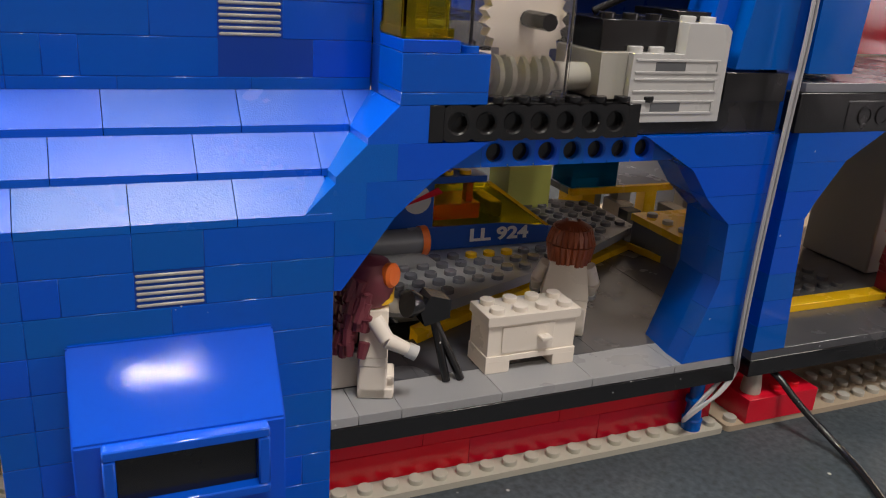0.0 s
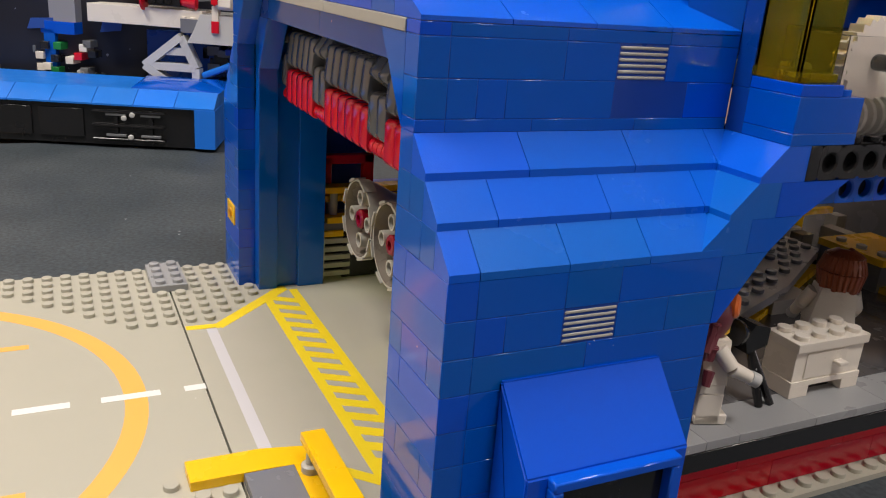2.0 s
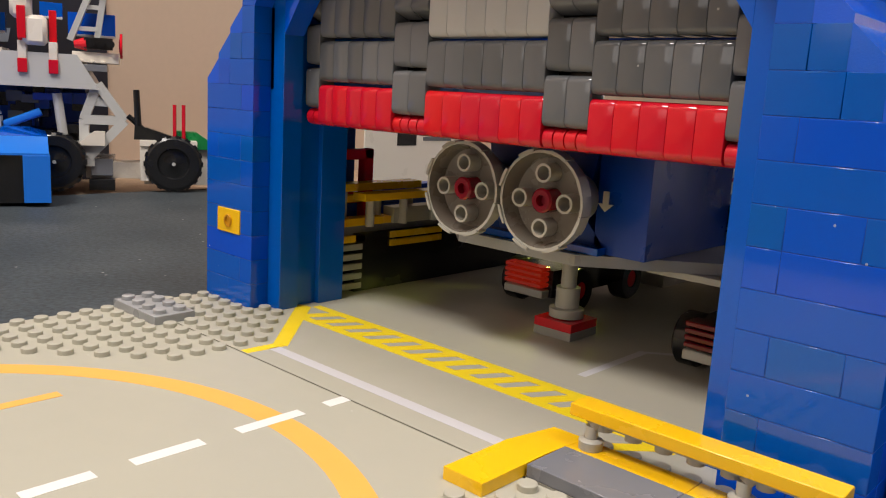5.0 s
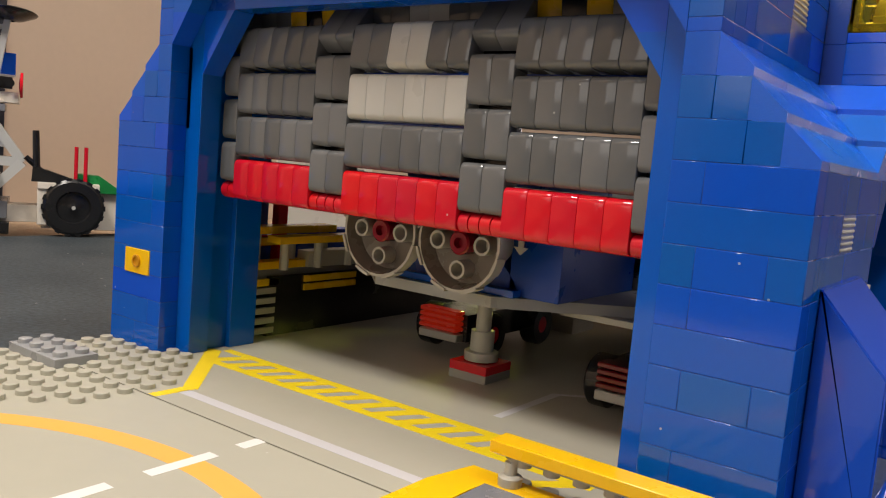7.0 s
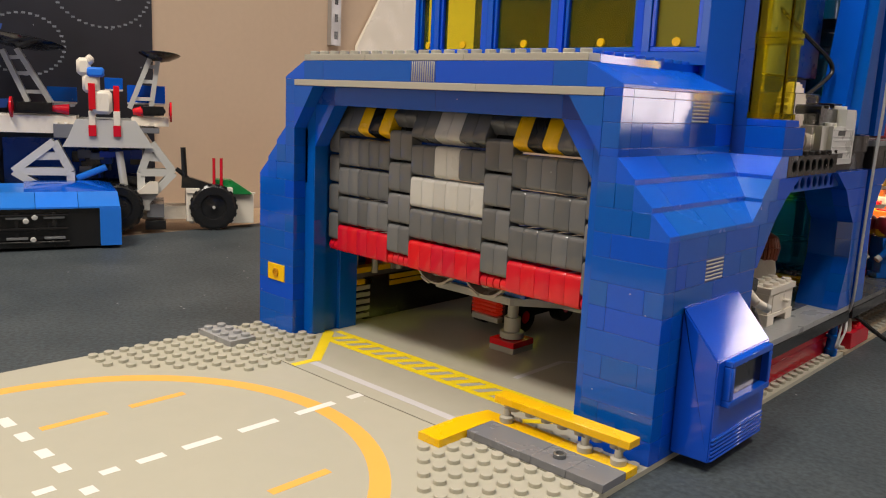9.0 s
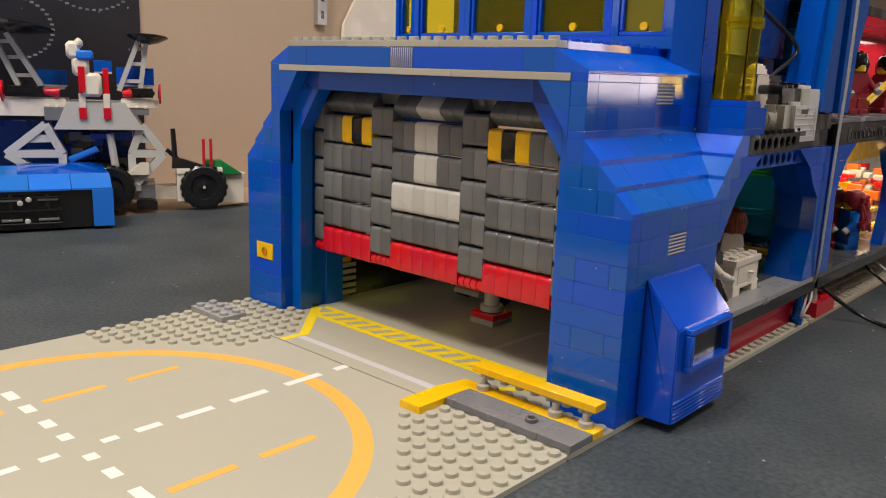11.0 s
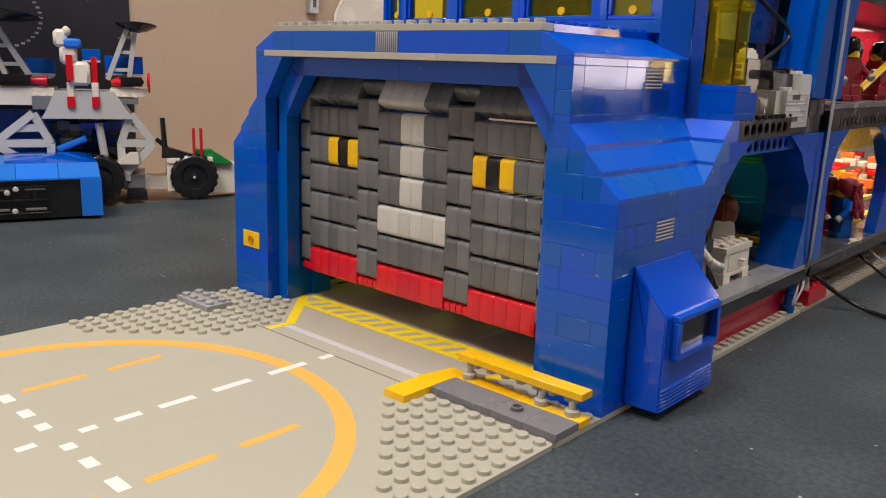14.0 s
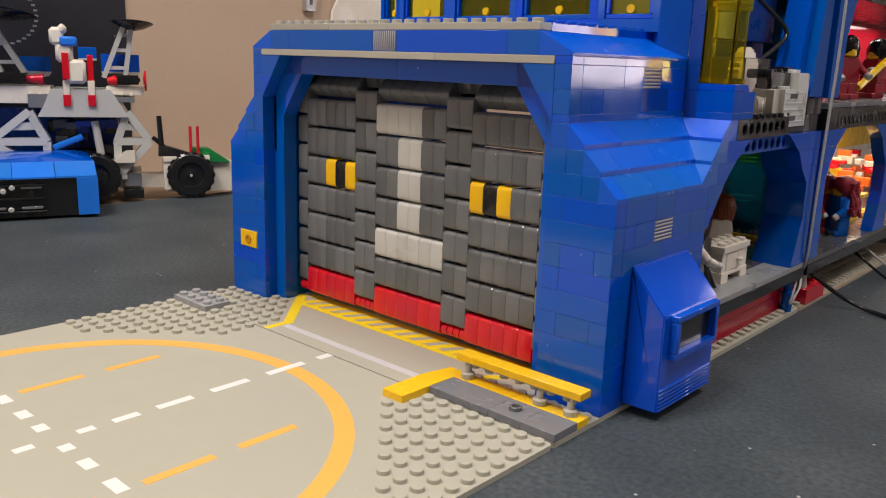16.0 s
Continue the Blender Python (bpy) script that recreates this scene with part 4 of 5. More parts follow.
for k in range(3, 11):
    course(mwall, strip(E2, lambda z: 32.7, k + 0.006, k + 0.994), -1.0, 0.0)
    course(mwall, [(u + 20.0 * S, w) for u, w in strip(EDGE_R, lambda z: 32.5, k + 0.006, k + 0.994)], -1.0, 0.0)
shapes(mod2, "joint", BLUE_DARK, [(-2.5, -0.8, 31.7, 32.7, 2.4, 24)])
shapes(mod2, "sill", BLACK, [(-3, 0.0, 32.7, 66, 2.0, 2.66), (-6, 0.0, 32.4, 66, 11.0, 12.3)], "black plate edge")
shapes(mod2, "band", MID, [(-14, -0.05, 32.6, 112, 12.32, 12.62)])
shapes(mod2, "deck", DECK, [(-14, -0.02, 32.7, 112, 2.67, 3.0)], "grey floor")
shapes(mod2, "edge_plate", YELLOW, [(-3.9, -3.0, 36, 66, 3.0, 3.3), (-13, -3.9, 36, 36.9, 3.0, 3.3)])
grid = shapes(mod2, "studded_floor", DARK, [(-13, -4.0, 37, 60, 3.0, 3.25)])
for i in range(6):
    for j in range(6):
        stud(-4.6 - i, 37.6 + j, 3.25, grid, DARK)
shapes(mod2, "red_panel", RED, [(-10.4, -10, 38, 112, 12.7, 20)], "red wall of the upper room")
shapes(mod2, "upper_ceiling", BLACK, [(-12, -1, 33, 112, 19, 19.6)])
shapes(mod2, "rear_panel", YELLOW, [(-14.4, -14, 52, 120, 6.5, 11)], "yellow wall panel")
shapes(mod2, "rear_panel", WHITE, [(-14.3, -14, 52, 120, 3, 6.5)], "pale wall panel")
bm = bmesh.new()
prism(bm, units([(32.7, 12.9), (35.0, 12.9), (35.2, 16.5), (36.5, 19), (36.5, 24), (32.7, 24)]), "x", -3.0 * S, -0.2 * S)
part("post", bm, BLUE, mod2)
hb = shapes(mod2, "hole_beam", BLACK, [(-0.4, 0.03, 35.0, 66, 11.1, 12.05)], "dark beam with a row of round holes")
for k in range(16):
    bm = bmesh.new()
    ring = put_lathe(bm, (0.03 * S, (36.0 + k) * S, 11.55 * B), (1, 0, 0), ((0.00002, 0.0031), (0.0004, 0.0031), (0.0004, 0.0025), (0.00006, 0.00245)), 16)
    bm.faces.new(ring)
    part("hole", bm, BLACK, hb)
plate2 = baseplate("far_baseplate", -32, 0, 32.15, 64, "weathered tan baseplate under the second module", plastic("aged_baseplate", (0.40, 0.33, 0.23), 0.45, 0.0))
for k in range(20):
    for i in range(3):
        stud(-0.5 - i, 37.7 + k, 0, plate2, GREY) if k > 0 else None
stud(-0.5, 32.7, 0, plate2, GREY)
robot = thing("pale_machine", "pale grey toy machine with a dark control panel", "machine")
shapes(robot, "machine_body", GREY, [(-10.0, -5.4, 45.6, 50, 3.3, 9.8)], c=0.0008)
shapes(robot, "control_panel", BLACK, [(-5.5, -5.3, 46.0, 49.8, 6.3, 7.3)])
for i in range(3):
    for j in range(4):
        shapes(robot, "button", (RED, GREEN, RED)[i], [(-5.42, -5.34, 46.3 + j * 0.6, 46.6 + j * 0.6, 5.3 + i * 0.25, 5.45 + i * 0.25)])
RED_D = plastic("dark_red_plastic", (0.30, 0.012, 0.02), 0.3)
doll("toy_figure", "dark red toy figure with black hair in the upper room", -2.6, 43.9, 12.64, 60, RED_D, RED_D, BLACK, 30)
doll("toy_figure", "white toy figure with black hair in the upper room", -4.2, 48.4, 12.64, -20, WHITE, WHITE, BLACK, 20)
doll("toy_figure", "dark red toy figure holding a yellow pole in the upper room", -2.6, 51.9, 12.64, -30, RED_D, RED_D, BLACK, 50)
doll("toy_figure", "red toy figure with red hair in the lower bay", -3.3, 45.4, 3.0, 80, RED_D, RED_D, RED_D, 20)
doll("toy_figure", "blue toy figure with red hair in the lower bay", -1.9, 45.0, 3.0, -40, BLUE, BLUE, RED_D, 20, True)
pole = thing("yellow_pole", "yellow pole leaning between the red figures", "pole")
bm = bmesh.new()
put_tube(bm, (-1.9 * S, 45.2 * S, 13.4 * B), (-1.6 * S, 51.6 * S, 15.4 * B), 0.0024, n=10)
part("bar", bm, YELLOW, pole)
bag = thing("parts_bag", "clear bag of red and white parts behind the bay", "bag")
r3 = random.Random(9)
for k in range(70):
    bm = bmesh.new()
    c = Vector((r3.uniform(-12.5, -6.5), r3.uniform(58, 84), r3.uniform(3.4, 6.3)))
    d = [r3.uniform(0.3, 0.9) for _ in range(3)]
    put_box(bm, c.x - d[0], c.x + d[0], c.y - d[1], c.y + d[1], c.z - d[2] * 0.5, c.z + d[2] * 0.5, 0.0005)
    part("loose_part", bm, r3.choice((WHITE, PALE, RED, RED, ORANGE, YELLOW)), bag)
ytable = thing("yellow_table", "yellow plate table in the lower bay", "table")
shapes(ytable, "top", YELLOW, [(-6, -2.5, 48, 56, 4.8, 5.1)])
for yy in (48.3, 55):
    shapes(ytable, "leg", YELLOW, [(-5, -3.5, yy, yy + 0.7, 3.0, 4.8)])

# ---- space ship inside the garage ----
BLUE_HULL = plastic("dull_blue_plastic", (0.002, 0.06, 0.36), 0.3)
ship = thing("toy_spaceship", "blue and grey toy spaceship with yellow cockpit standing on legs", "spaceship")
bm = bmesh.new()
prism(bm, [(u * S, w * S) for u, w in ((-19.6, 9.6), (-13.2, 9.6), (-7.4, 14.5), (-5.9, 19.0), (-5.8, 20.3), (-9.2, 28.6), (-13.6, 36.0), (-18.4, 36.0), (-22.8, 28.6), (-26.2, 20.3), (-26.1, 19.0), (-24.6, 14.5))], "z", 3.55 * B, 3.95 * B)
part("wing", bm, STEELY, ship)
for j in range(18):
    y = 18.25 + j
    edge = -6.3 - max(0, (y - 20.3) * 0.41) if y < 28.6 else -9.7 - (y - 28.6) * 0.60
    for i in range(16):
        x = -7.0 - i
        if x < edge and x > -32 - edge and (x > -11.9 or y > 30.3):
            stud(x, y, 3.95, ship, YELLOW if i == 4 and j in (6, 7, 8) else MID)
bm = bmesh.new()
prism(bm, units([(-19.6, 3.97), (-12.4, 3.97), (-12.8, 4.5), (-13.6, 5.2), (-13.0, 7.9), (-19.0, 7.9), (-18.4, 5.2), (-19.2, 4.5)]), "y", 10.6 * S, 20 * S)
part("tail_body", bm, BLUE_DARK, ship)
bm = bmesh.new()
put_box(bm, -19.6, -12.4, 10.0, 13.4, 3.96, 4.22, CH)
part("tail_plate", bm, BLUE, ship)
HS = -12.2                    # the hull's side
bm = bmesh.new()
put_box(bm, -32 - HS, HS, 18.0, 26.5, 3.96, 5.0, CH)
put_hull(bm, [(x * S, y * S, z * B) for x in (-32 - HS, HS) for y, z in ((26.5, 3.96), (26.5, 5.0), (29.3, 3.96), (29.3, 4.72))] + [(x * S, 30.9 * S, 3.96 * B) for x in (-18.2, -13.8)])
put_box(bm, -32 - HS, HS, 17.0, 22.55, 5.0, 6.9, CH)
put_box(bm, -32 - HS, HS + 0.02, 17.4, 25.4, 6.88, 7.16, CH)
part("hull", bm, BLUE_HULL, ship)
for k in range(7):
    for xx in (-12.7, -13.7):
        stud(xx, 18.4 + k, 7.16, ship, YELLOW if k > 4 else MID)
for x0 in (HS - 0.16, -19.78):
    bm = bmesh.new()
    prism(bm, units([(22.6, 5.02), (29.2, 4.78), (25.5, 6.86), (22.6, 6.86)]), "x", x0 * S, (x0 + 0.14) * S)
    part("cockpit_side", bm, TRANS_Y, ship, "clear yellow cockpit pane")
bm = bmesh.new()
prism(bm, units([(29.2, 4.80), (29.0, 4.80), (25.4, 6.78), (25.5, 6.86)]), "x", -19.6 * S, (HS - 0.2) * S)
part("cockpit_top", bm, TRANS_Y, ship, "clear yellow cockpit pane")
for y0, y1, mt in ((22.8, 25.6, RED), (26.2, 26.9, BLACK)):
    shapes(ship, "cockpit_seat", mt, [(-15.6, -13.2, y0, y1, 5.01, 5.7)])
shapes(ship, "cockpit_post", RED, [(-14.0, -13.5, 24.9, 25.3, 5.7, 6.8)])
bm = bmesh.new()
prism(bm, units([(29.35, 4.74), (29.1, 4.74), (25.4, 6.84), (25.6, 6.90)]), "x", (HS - 0.2) * S, (HS + 0.06) * S)
part("cockpit_edge", bm, YELLOW, ship)
bm = bmesh.new()
put_lathe(bm, ((HS + 0.02) * S, 21.65 * S, 6.25 * B), (1, 0, 0), ((0, 0.0058), (0.0003, 0.0058), (0.0003, 0.0)), 22)
part("emblem_disc", bm, PALE, ship)
bm = bmesh.new()
put_hull(bm, [((HS + d) * S, y * S, z * B) for d in (0.065, 0.09) for y, z in ((20.7, 5.95), (23.0, 6.5), (22.7, 6.75))])
part("emblem_swoosh", bm, RED, ship)
fc = bpy.data.curves.new("hull_text", "FONT")
fc.body, fc.size, fc.extrude, fc.align_x, fc.align_y = "LL 924", 0.0082, 0.0001, "CENTER", "CENTER"
fc.offset = 0.00028
fc.materials.append(PAINT_W)
txt = new("hull_text", fc)
txt.parent = ship
txt.matrix_basis = Matrix.Translation(((HS + 0.03) * S, 26.35 * S, 4.50 * B)) @ Euler((radians(90), 0, radians(90))).to_matrix().to_4x4() @ Matrix.Diagonal((1.22, 0.9, 1, 1))
txt["label"] = "white letters reading LL 924"
bm = bmesh.new()
put_lathe(bm, (-10.5 * S, 19.6 * S, 5.0 * B), (0, 1, 0), ((-0.012, 0.0050), (0.008, 0.0050), (0.011, 0.0052), (0.013, 0.0050), (0.013, 0.0)), 20)
part("side_thruster", bm, MID, ship)
bm = bmesh.new()
put_lathe(bm, (-10.5 * S, 21.15 * S, 5.0 * B), (0, 1, 0), ((0, 0.0056), (0.0028, 0.0058), (0.0032, 0.0050), (0.0032, 0.0)), 20)
part("thruster_cap", bm, ORANGE, ship)
bm = bmesh.new()
put_hull(bm, [(x * S, y * S, z * B) for x in (-10.9, -10.1) for y, z in ((18.4, 3.96), (18.4, 4.6), (21.2, 4.6), (22.2, 3.96))])
part("pylon", bm, STEELY, ship)
# Darker beige for the nozzle's inside: its shading is put into the colour.
BOWL = plastic("shaded_beige_plastic", (0.17, 0.15, 0.12), 0.2)
for cx in (-18.15, -13.95):
    bm = bmesh.new()
    c = (cx * S, 7.9 * S, 5.8 * B)
    put_lathe(bm, c, (0, 1, 0), ((0, 0.0152), (0.0, 0.0161), (0.005, 0.0158), (0.012, 0.0120), (0.018, 0.0088), (0.022, 0.008)), 32)
    cone = part("nozzle", bm, GREY, ship, "grey engine nozzle")
    bm = bmesh.new()
    put_lathe(bm, c, (0, 1, 0), ((0, 0.0152), (0.006, 0.0136), (0.0075, 0.0)), 32)
    part("bowl", bm, BOWL, cone, "inner bowl in a darker beige that holds its shade")
    for a in range(4):
        w = math.pi / 2 * a
        bm = bmesh.new()
        p = Vector(c) + Vector((0.0088 * math.cos(w), 0.0075, 0.0088 * math.sin(w)))
        top = put_lathe(bm, p, (0, -1, 0), ((0, 0.0031), (0.0068, 0.0031), (0.0068, 0.0023), (0.001, 0.0022)), 16)
        bm.faces.new(top)
        part("nozzle_tube", bm, GREY, cone)
    for a in range(8):
        w = 2 * math.pi * a / 8 + 0.2
        bm = bmesh.new()
        v = []
        for i in range(4):
            u = w + i * 0.13
            for r in (0.0158, 0.0166):
                for d in (-0.0009, 0.004):
                    v.append((c[0] + r * math.cos(u), c[1] + d, c[2] + r * math.sin(u)))
        put_hull(bm, v)
        part("rim_tab", bm, GREY, cone)
    bm = bmesh.new()
    top = put_lathe(bm, Vector(c) + Vector((0, 0.007, 0)), (0, -1, 0), ((0, 0.0040), (0.0060, 0.0040), (0.0066, 0.0034), (0.0066, 0.0018), (0.0040, 0.0016)), 18)
    bm.faces.new(top)
    part("nozzle_core", bm, plastic("red_clear_cap", (0.22, 0.003, 0.010), 0.05), cone)
bm = bmesh.new()
prism(bm, units([(-12.55, 5.45), (-12.2, 5.72), (-12.42, 5.72), (-12.42, 6.15), (-12.68, 6.15), (-12.68, 5.72), (-12.9, 5.72)]), "y", 10.50 * S, 10.57 * S)
part("arrow_mark", bm, PAINT_W, ship, "white printed arrow")
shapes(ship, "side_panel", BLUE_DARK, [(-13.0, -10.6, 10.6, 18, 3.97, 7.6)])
bm = bmesh.new()
put_tube(bm, (-16 * S, 13.6 * S, 0.55 * B), (-16 * S, 13.6 * S, 3.6 * B), 0.0030)
put_lathe(bm, (-16 * S, 13.6 * S, 0.72 * B), (0, 0, 1), ((0, 0.0066), (0.0032, 0.0066), (0.0036, 0.0058), (0.0036, 0.0)), 24)
put_tube(bm, (-16 * S, 13.6 * S, 1.0 * B), (-16 * S, 13.6 * S, 1.9 * B), 0.0046)
leg = part("landing_leg", bm, GREY, ship)
bm = bmesh.new()
put_box(bm, -17.05, -14.95, 12.5, 14.7, 0.33, 0.68, CH)
part("foot_plate", bm, RED, leg)
bm = bmesh.new()
put_box(bm, -17.05, -14.95, 12.5, 14.7, 0.0, 0.33, CH)
part("foot_plate", bm, GREY, leg)
for x0 in (-21.0, -11.5):
    bm = bmesh.new()
    put_box(bm, x0, x0 + 3, 27, 30, 0, 3.6)
    part("landing_leg", bm, GREY, ship)
shapes(ship, "under_wing", GREY, [(-11.5, -8.0, 12.6, 16, 3.3, 3.54)])


def buggy(x, y, label, glow):
    car = thing("toy_buggy", label, "buggy", "buggies")
    shapes(car, "chassis", BLACK, [(x - 0.2, x + 2.7, y + 0.7, y + 9, 0.7, 1.9)])
    shapes(car, "bumper", GREY, [(x, x + 2.5, y + 0.1, y + 0.9, 0.7, 1.05)], c=0.0004)
    m = plastic("tail_light_" + ("lit" if glow else "dull"), (0.13, 0.004, 0.006), 0.12)
    if glow:
        m.node_tree.nodes["Principled BSDF"].inputs["Emission Color"].default_value = (1, 0.04, 0.01, 1)
        m.node_tree.nodes["Principled BSDF"].inputs["Emission Strength"].default_value = 0.12
    for k in range(4):
        shapes(car, "tail_light", m, [(x + 0.05, x + 2.45, y, y + 0.8, 1.15 + 0.24 * k, 1.34 + 0.24 * k)], c=0.0004)
    for wx in (x - 0.5, x + 3.0):
        for wy in (y + 2.2, y + 7.4):
            bm = bmesh.new()
            put_lathe(bm, (wx * S, wy * S, 0.0095), (1, 0, 0), ((-0.004, 0.004), (-0.004, 0.0085), (-0.003, 0.0095), (0.003, 0.0095), (0.004, 0.0085), (0.004, 0.004)), 20)
            wheel = part("wheel", bm, BLACK, car)
            bm = bmesh.new()
            put_tube(bm, ((wx - 0.45) * S, wy * S, 0.0095), ((wx + 0.45) * S, wy * S, 0.0095), 0.0038)
            part("rim", bm, RED, wheel)
    return car


buggy(-21.2, 15.2, "black toy buggy with lit red tail lights under the spaceship", True)
buggy(-9.3, 12.0, "dark toy buggy with red tail lights beside the pillar", False)
glow = bpy.data.lights.new("headlamp_glow", "SPOT")
glow.energy, glow.color, glow.spot_size, glow.spot_blend, glow.shadow_soft_size = 0.07, (0.95, 1.0, 0.15), radians(100), 0.8, 0.004
gl = new("headlamp_glow", glow)
gl.matrix_world = look((-19.5 * S, 19.5 * S, 3.3 * B), (-20.5 * S, 15.0 * S, 0))

# ---- gallery on the far side of the garage ----
gal = thing("gallery", "black and grey raised gallery with yellow railings inside the garage", "gallery", at=(-1.8 * S, 0, 0))
shapes(gal, "gallery_deck", MID, [(-29, -26.2, 9.2, 31, 2.6, 3.05)])
shapes(gal, "gallery_wall", BLACK, [(-27.0, -26.0, 10.5, 31, 0.0, 2.7), (-29, -27, 9.6, 31, 0, 2.5)])
for x0, y0, y1, z in ((-26.6, 9.2, 15.5, 4.62), (-25.6, 10.3, 19, 4.25), (-27.4, 9.2, 12, 4.0)):
    shapes(gal, "rail", YELLOW, [(x0 - 0.5, x0 + 0.5, y0, y1, z, z + 0.33)])
    for y in np.arange(y0 + 0.8, y1, 2.5):
        bm = bmesh.new()
        put_tube(bm, (x0 * S, y * S, 3.05 * B), (x0 * S, y * S, z * B), 0.002, n=10)
        part("rail_post", bm, GREY, gal)
shapes(gal, "edge_plate", YELLOW, [(-26.8, -25.9, 9.4, 13.0, 3.06, 3.4)])
shapes(gal, "edge_plate", GREY, [(-26.6, -25.7, 13.0, 20, 3.06, 3.8)])
for z in (1.95, 2.35):
    shapes(gal, "yellow_grille", YELLOW, [(-26.0, -25.85, 13.0, 17.2, z, z + 0.3)])
shapes(gal, "edge_plate", YELLOW, [(-26.9, -26.0, 9.2, 11.2, 2.3, 2.62)])
for k in range(5):
    shapes(gal, "shutter_slat", GREY, [(-26.2, -25.95, 9.2, 11.0, 0.15 + k * 0.45, 0.42 + k * 0.45)])
shapes(gal, "shutter_post", GREY, [(-26.3, -25.9, 9.0, 9.3, 0, 2.3)])
redf = thing("red_gantry", "red open gantry standing on the gallery", "gantry", at=(-1.2 * S, 0, 0))
for q in ((-28.6, -28.0, 9.6, 10.1, 3.1, 6.3), (-28.6, -28.0, 12.2, 12.9, 3.1, 6.4), (-28.6, -28.0, 9.6, 12.9, 5.9, 6.4), (-28.6, -28, 9.6, 12.9, 3.9, 4.4)):
    shapes(redf, "frame_bar", RED, [q], c=0.0005)
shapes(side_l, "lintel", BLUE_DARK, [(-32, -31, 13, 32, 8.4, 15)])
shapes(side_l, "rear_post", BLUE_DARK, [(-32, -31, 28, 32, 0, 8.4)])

# small unseen lamps added to brighten the rooms in the second module
lamp("room_lamp", -6.0 * S, 66 * S, 18.8 * B, 0.05, 0.2, 0.13, (1.0, 0.9, 0.85))
lamp("room_lamp", -8.0 * S, 66 * S, 10.8 * B, 0.05, 0.2, 0.28, (1.0, 0.80, 0.58))

# clutter seen deep inside through the arch
crate = thing("yellow_rimmed_crate", "dark crate with a yellow rim behind the spaceship", "crate")
shapes(crate, "crate_body", DARK, [(-13.4, -9.2, 35.7, 40, 2.99, 4.3)])
shapes(crate, "crate_rim", YELLOW, [(-13.5, -9.1, 35.6, 40.1, 4.3, 4.65)])
for k in range(3):
    stud(-12.6 + k * 1.4, 36.4, 4.65, crate, GREY)
lime = thing("lime_block", "pale lime studded block standing on the wing", "block")
bmL = plastic("pale_lime_plastic", (0.62, 0.66, 0.16), 0.3)
shapes(lime, "block_body", bmL, [(-20.6, -18.0, 29.8, 32.7, 3.96, 6.15)])
for k in range(4):
    stud(-20.1 + k * 0.6, 30.3 + (k % 2) * 1.5, 6.15, lime, bmL)
bench = thing("edged_shelf", "grey shelf board with a yellow edge on grey legs", "shelf")
shapes(bench, "board", MID, [(-23, -18.3, 34.2, 42, 4.5, 4.85)])
shapes(bench, "edge_strip", YELLOW, [(-18.29, -17.9, 34.2, 42, 4.5, 4.85)])
for xx in (-22, -18.8):
    shapes(bench, "leg", GREY, [(xx - 0.5, xx + 0.5, 38, 39, 0, 4.5)])
tank = thing("teal_clear_box", "clear teal box standing on the yellow shelf", "box")
shapes(tank, "shell", TRANS_B, [(-20.5, -18.1, 34.3, 37.6, 4.86, 6.9)], "clear teal plastic")
shapes(mod, "rear_panel", MID, [(-31, -14.5, 46, 46.5, 0, 9)], "dark grey rear panel")
r6 = random.Random(12)
for k in range(18):
    x, y = r6.uniform(-24, -13), r6.uniform(36.5, 45)
    box_t = thing("loose_brick", "small loose toy brick on the far floor", "brick", "loose bricks")
    brick(x, x + r6.choice((1, 2, 3)), y, y + 1, 0, r6.choice((1, 2, 4)), box_t, r6.choice((GREY, YELLOW, DARK, DARK, WHITE, BLACK)))
sign = thing("white_sign", "white sign sheet with dark print standing behind the garage", "sign")
shapes(sign, "sheet", WHITE, [(-56.2, -56.0, 36.0, 50.0, -0.22, 9.4)])
shapes(sign, "dark_print", BLACK, [(-56.0, -55.95, 40.4, 43.2, 4.6, 8.2)])
for k in range(4):
    shapes(sign, "dark_print", DARK, [(-56.0, -55.95, 44.2, 48.6, 5.0 + 0.8 * k, 5.35 + 0.8 * k)])
shapes(side_l, "low_wall", BLUE_DARK, [(-32, -31, 13, 28, 0, 4.4)])

# ---- blue platform behind the garage ----
plat = thing("blue_platform", "long low platform with light blue sloped top and black sides", "platform", at=(-65.3 * S, 9.3 * S, TABLE_Z))
plat.rotation_euler = (0, 0, radians(-20))
bm = bmesh.new()
put_box(bm, -12, -0.4, -62, -0.5, 0.25, 3.6)
part("platform_side", bm, BLACK, plat, "black side")
for k in range(15):
    y1 = -0.0 - k * 4
    bm = bmesh.new()
    prism(bm, units([(0.0, 3.6), (0.0, 3.75), (-2.4, 4.75), (-3.0, 4.75), (-3.0, 3.6)]), "y", (y1 - 3.97) * S, (y1 - 0.03) * S)
    part("slope_brick", bm, LIGHT_BLUE, plat)
shapes(plat, "corner_post", LIGHT_BLUE, [(-12, 0.05, -2.0, 0.05, 0.3, 3.6)])
shapes(plat, "deck", LIGHT_BLUE, [(-12, -3.0, -62, 0, 3.6, 4.7)])
bm = bmesh.new()
put_hull(bm, [(x * S, y * S, z * B) for x, y, z in ((-12, 0, 4.7), (-3, 0, 4.7), (-3, -9, 4.7), (-12, -9, 4.7), (-10, -1.5, 5.1), (-4, -6, 5.1), (-10, -9, 5.1))])
part("deck_wedge", bm, BLUE, plat)
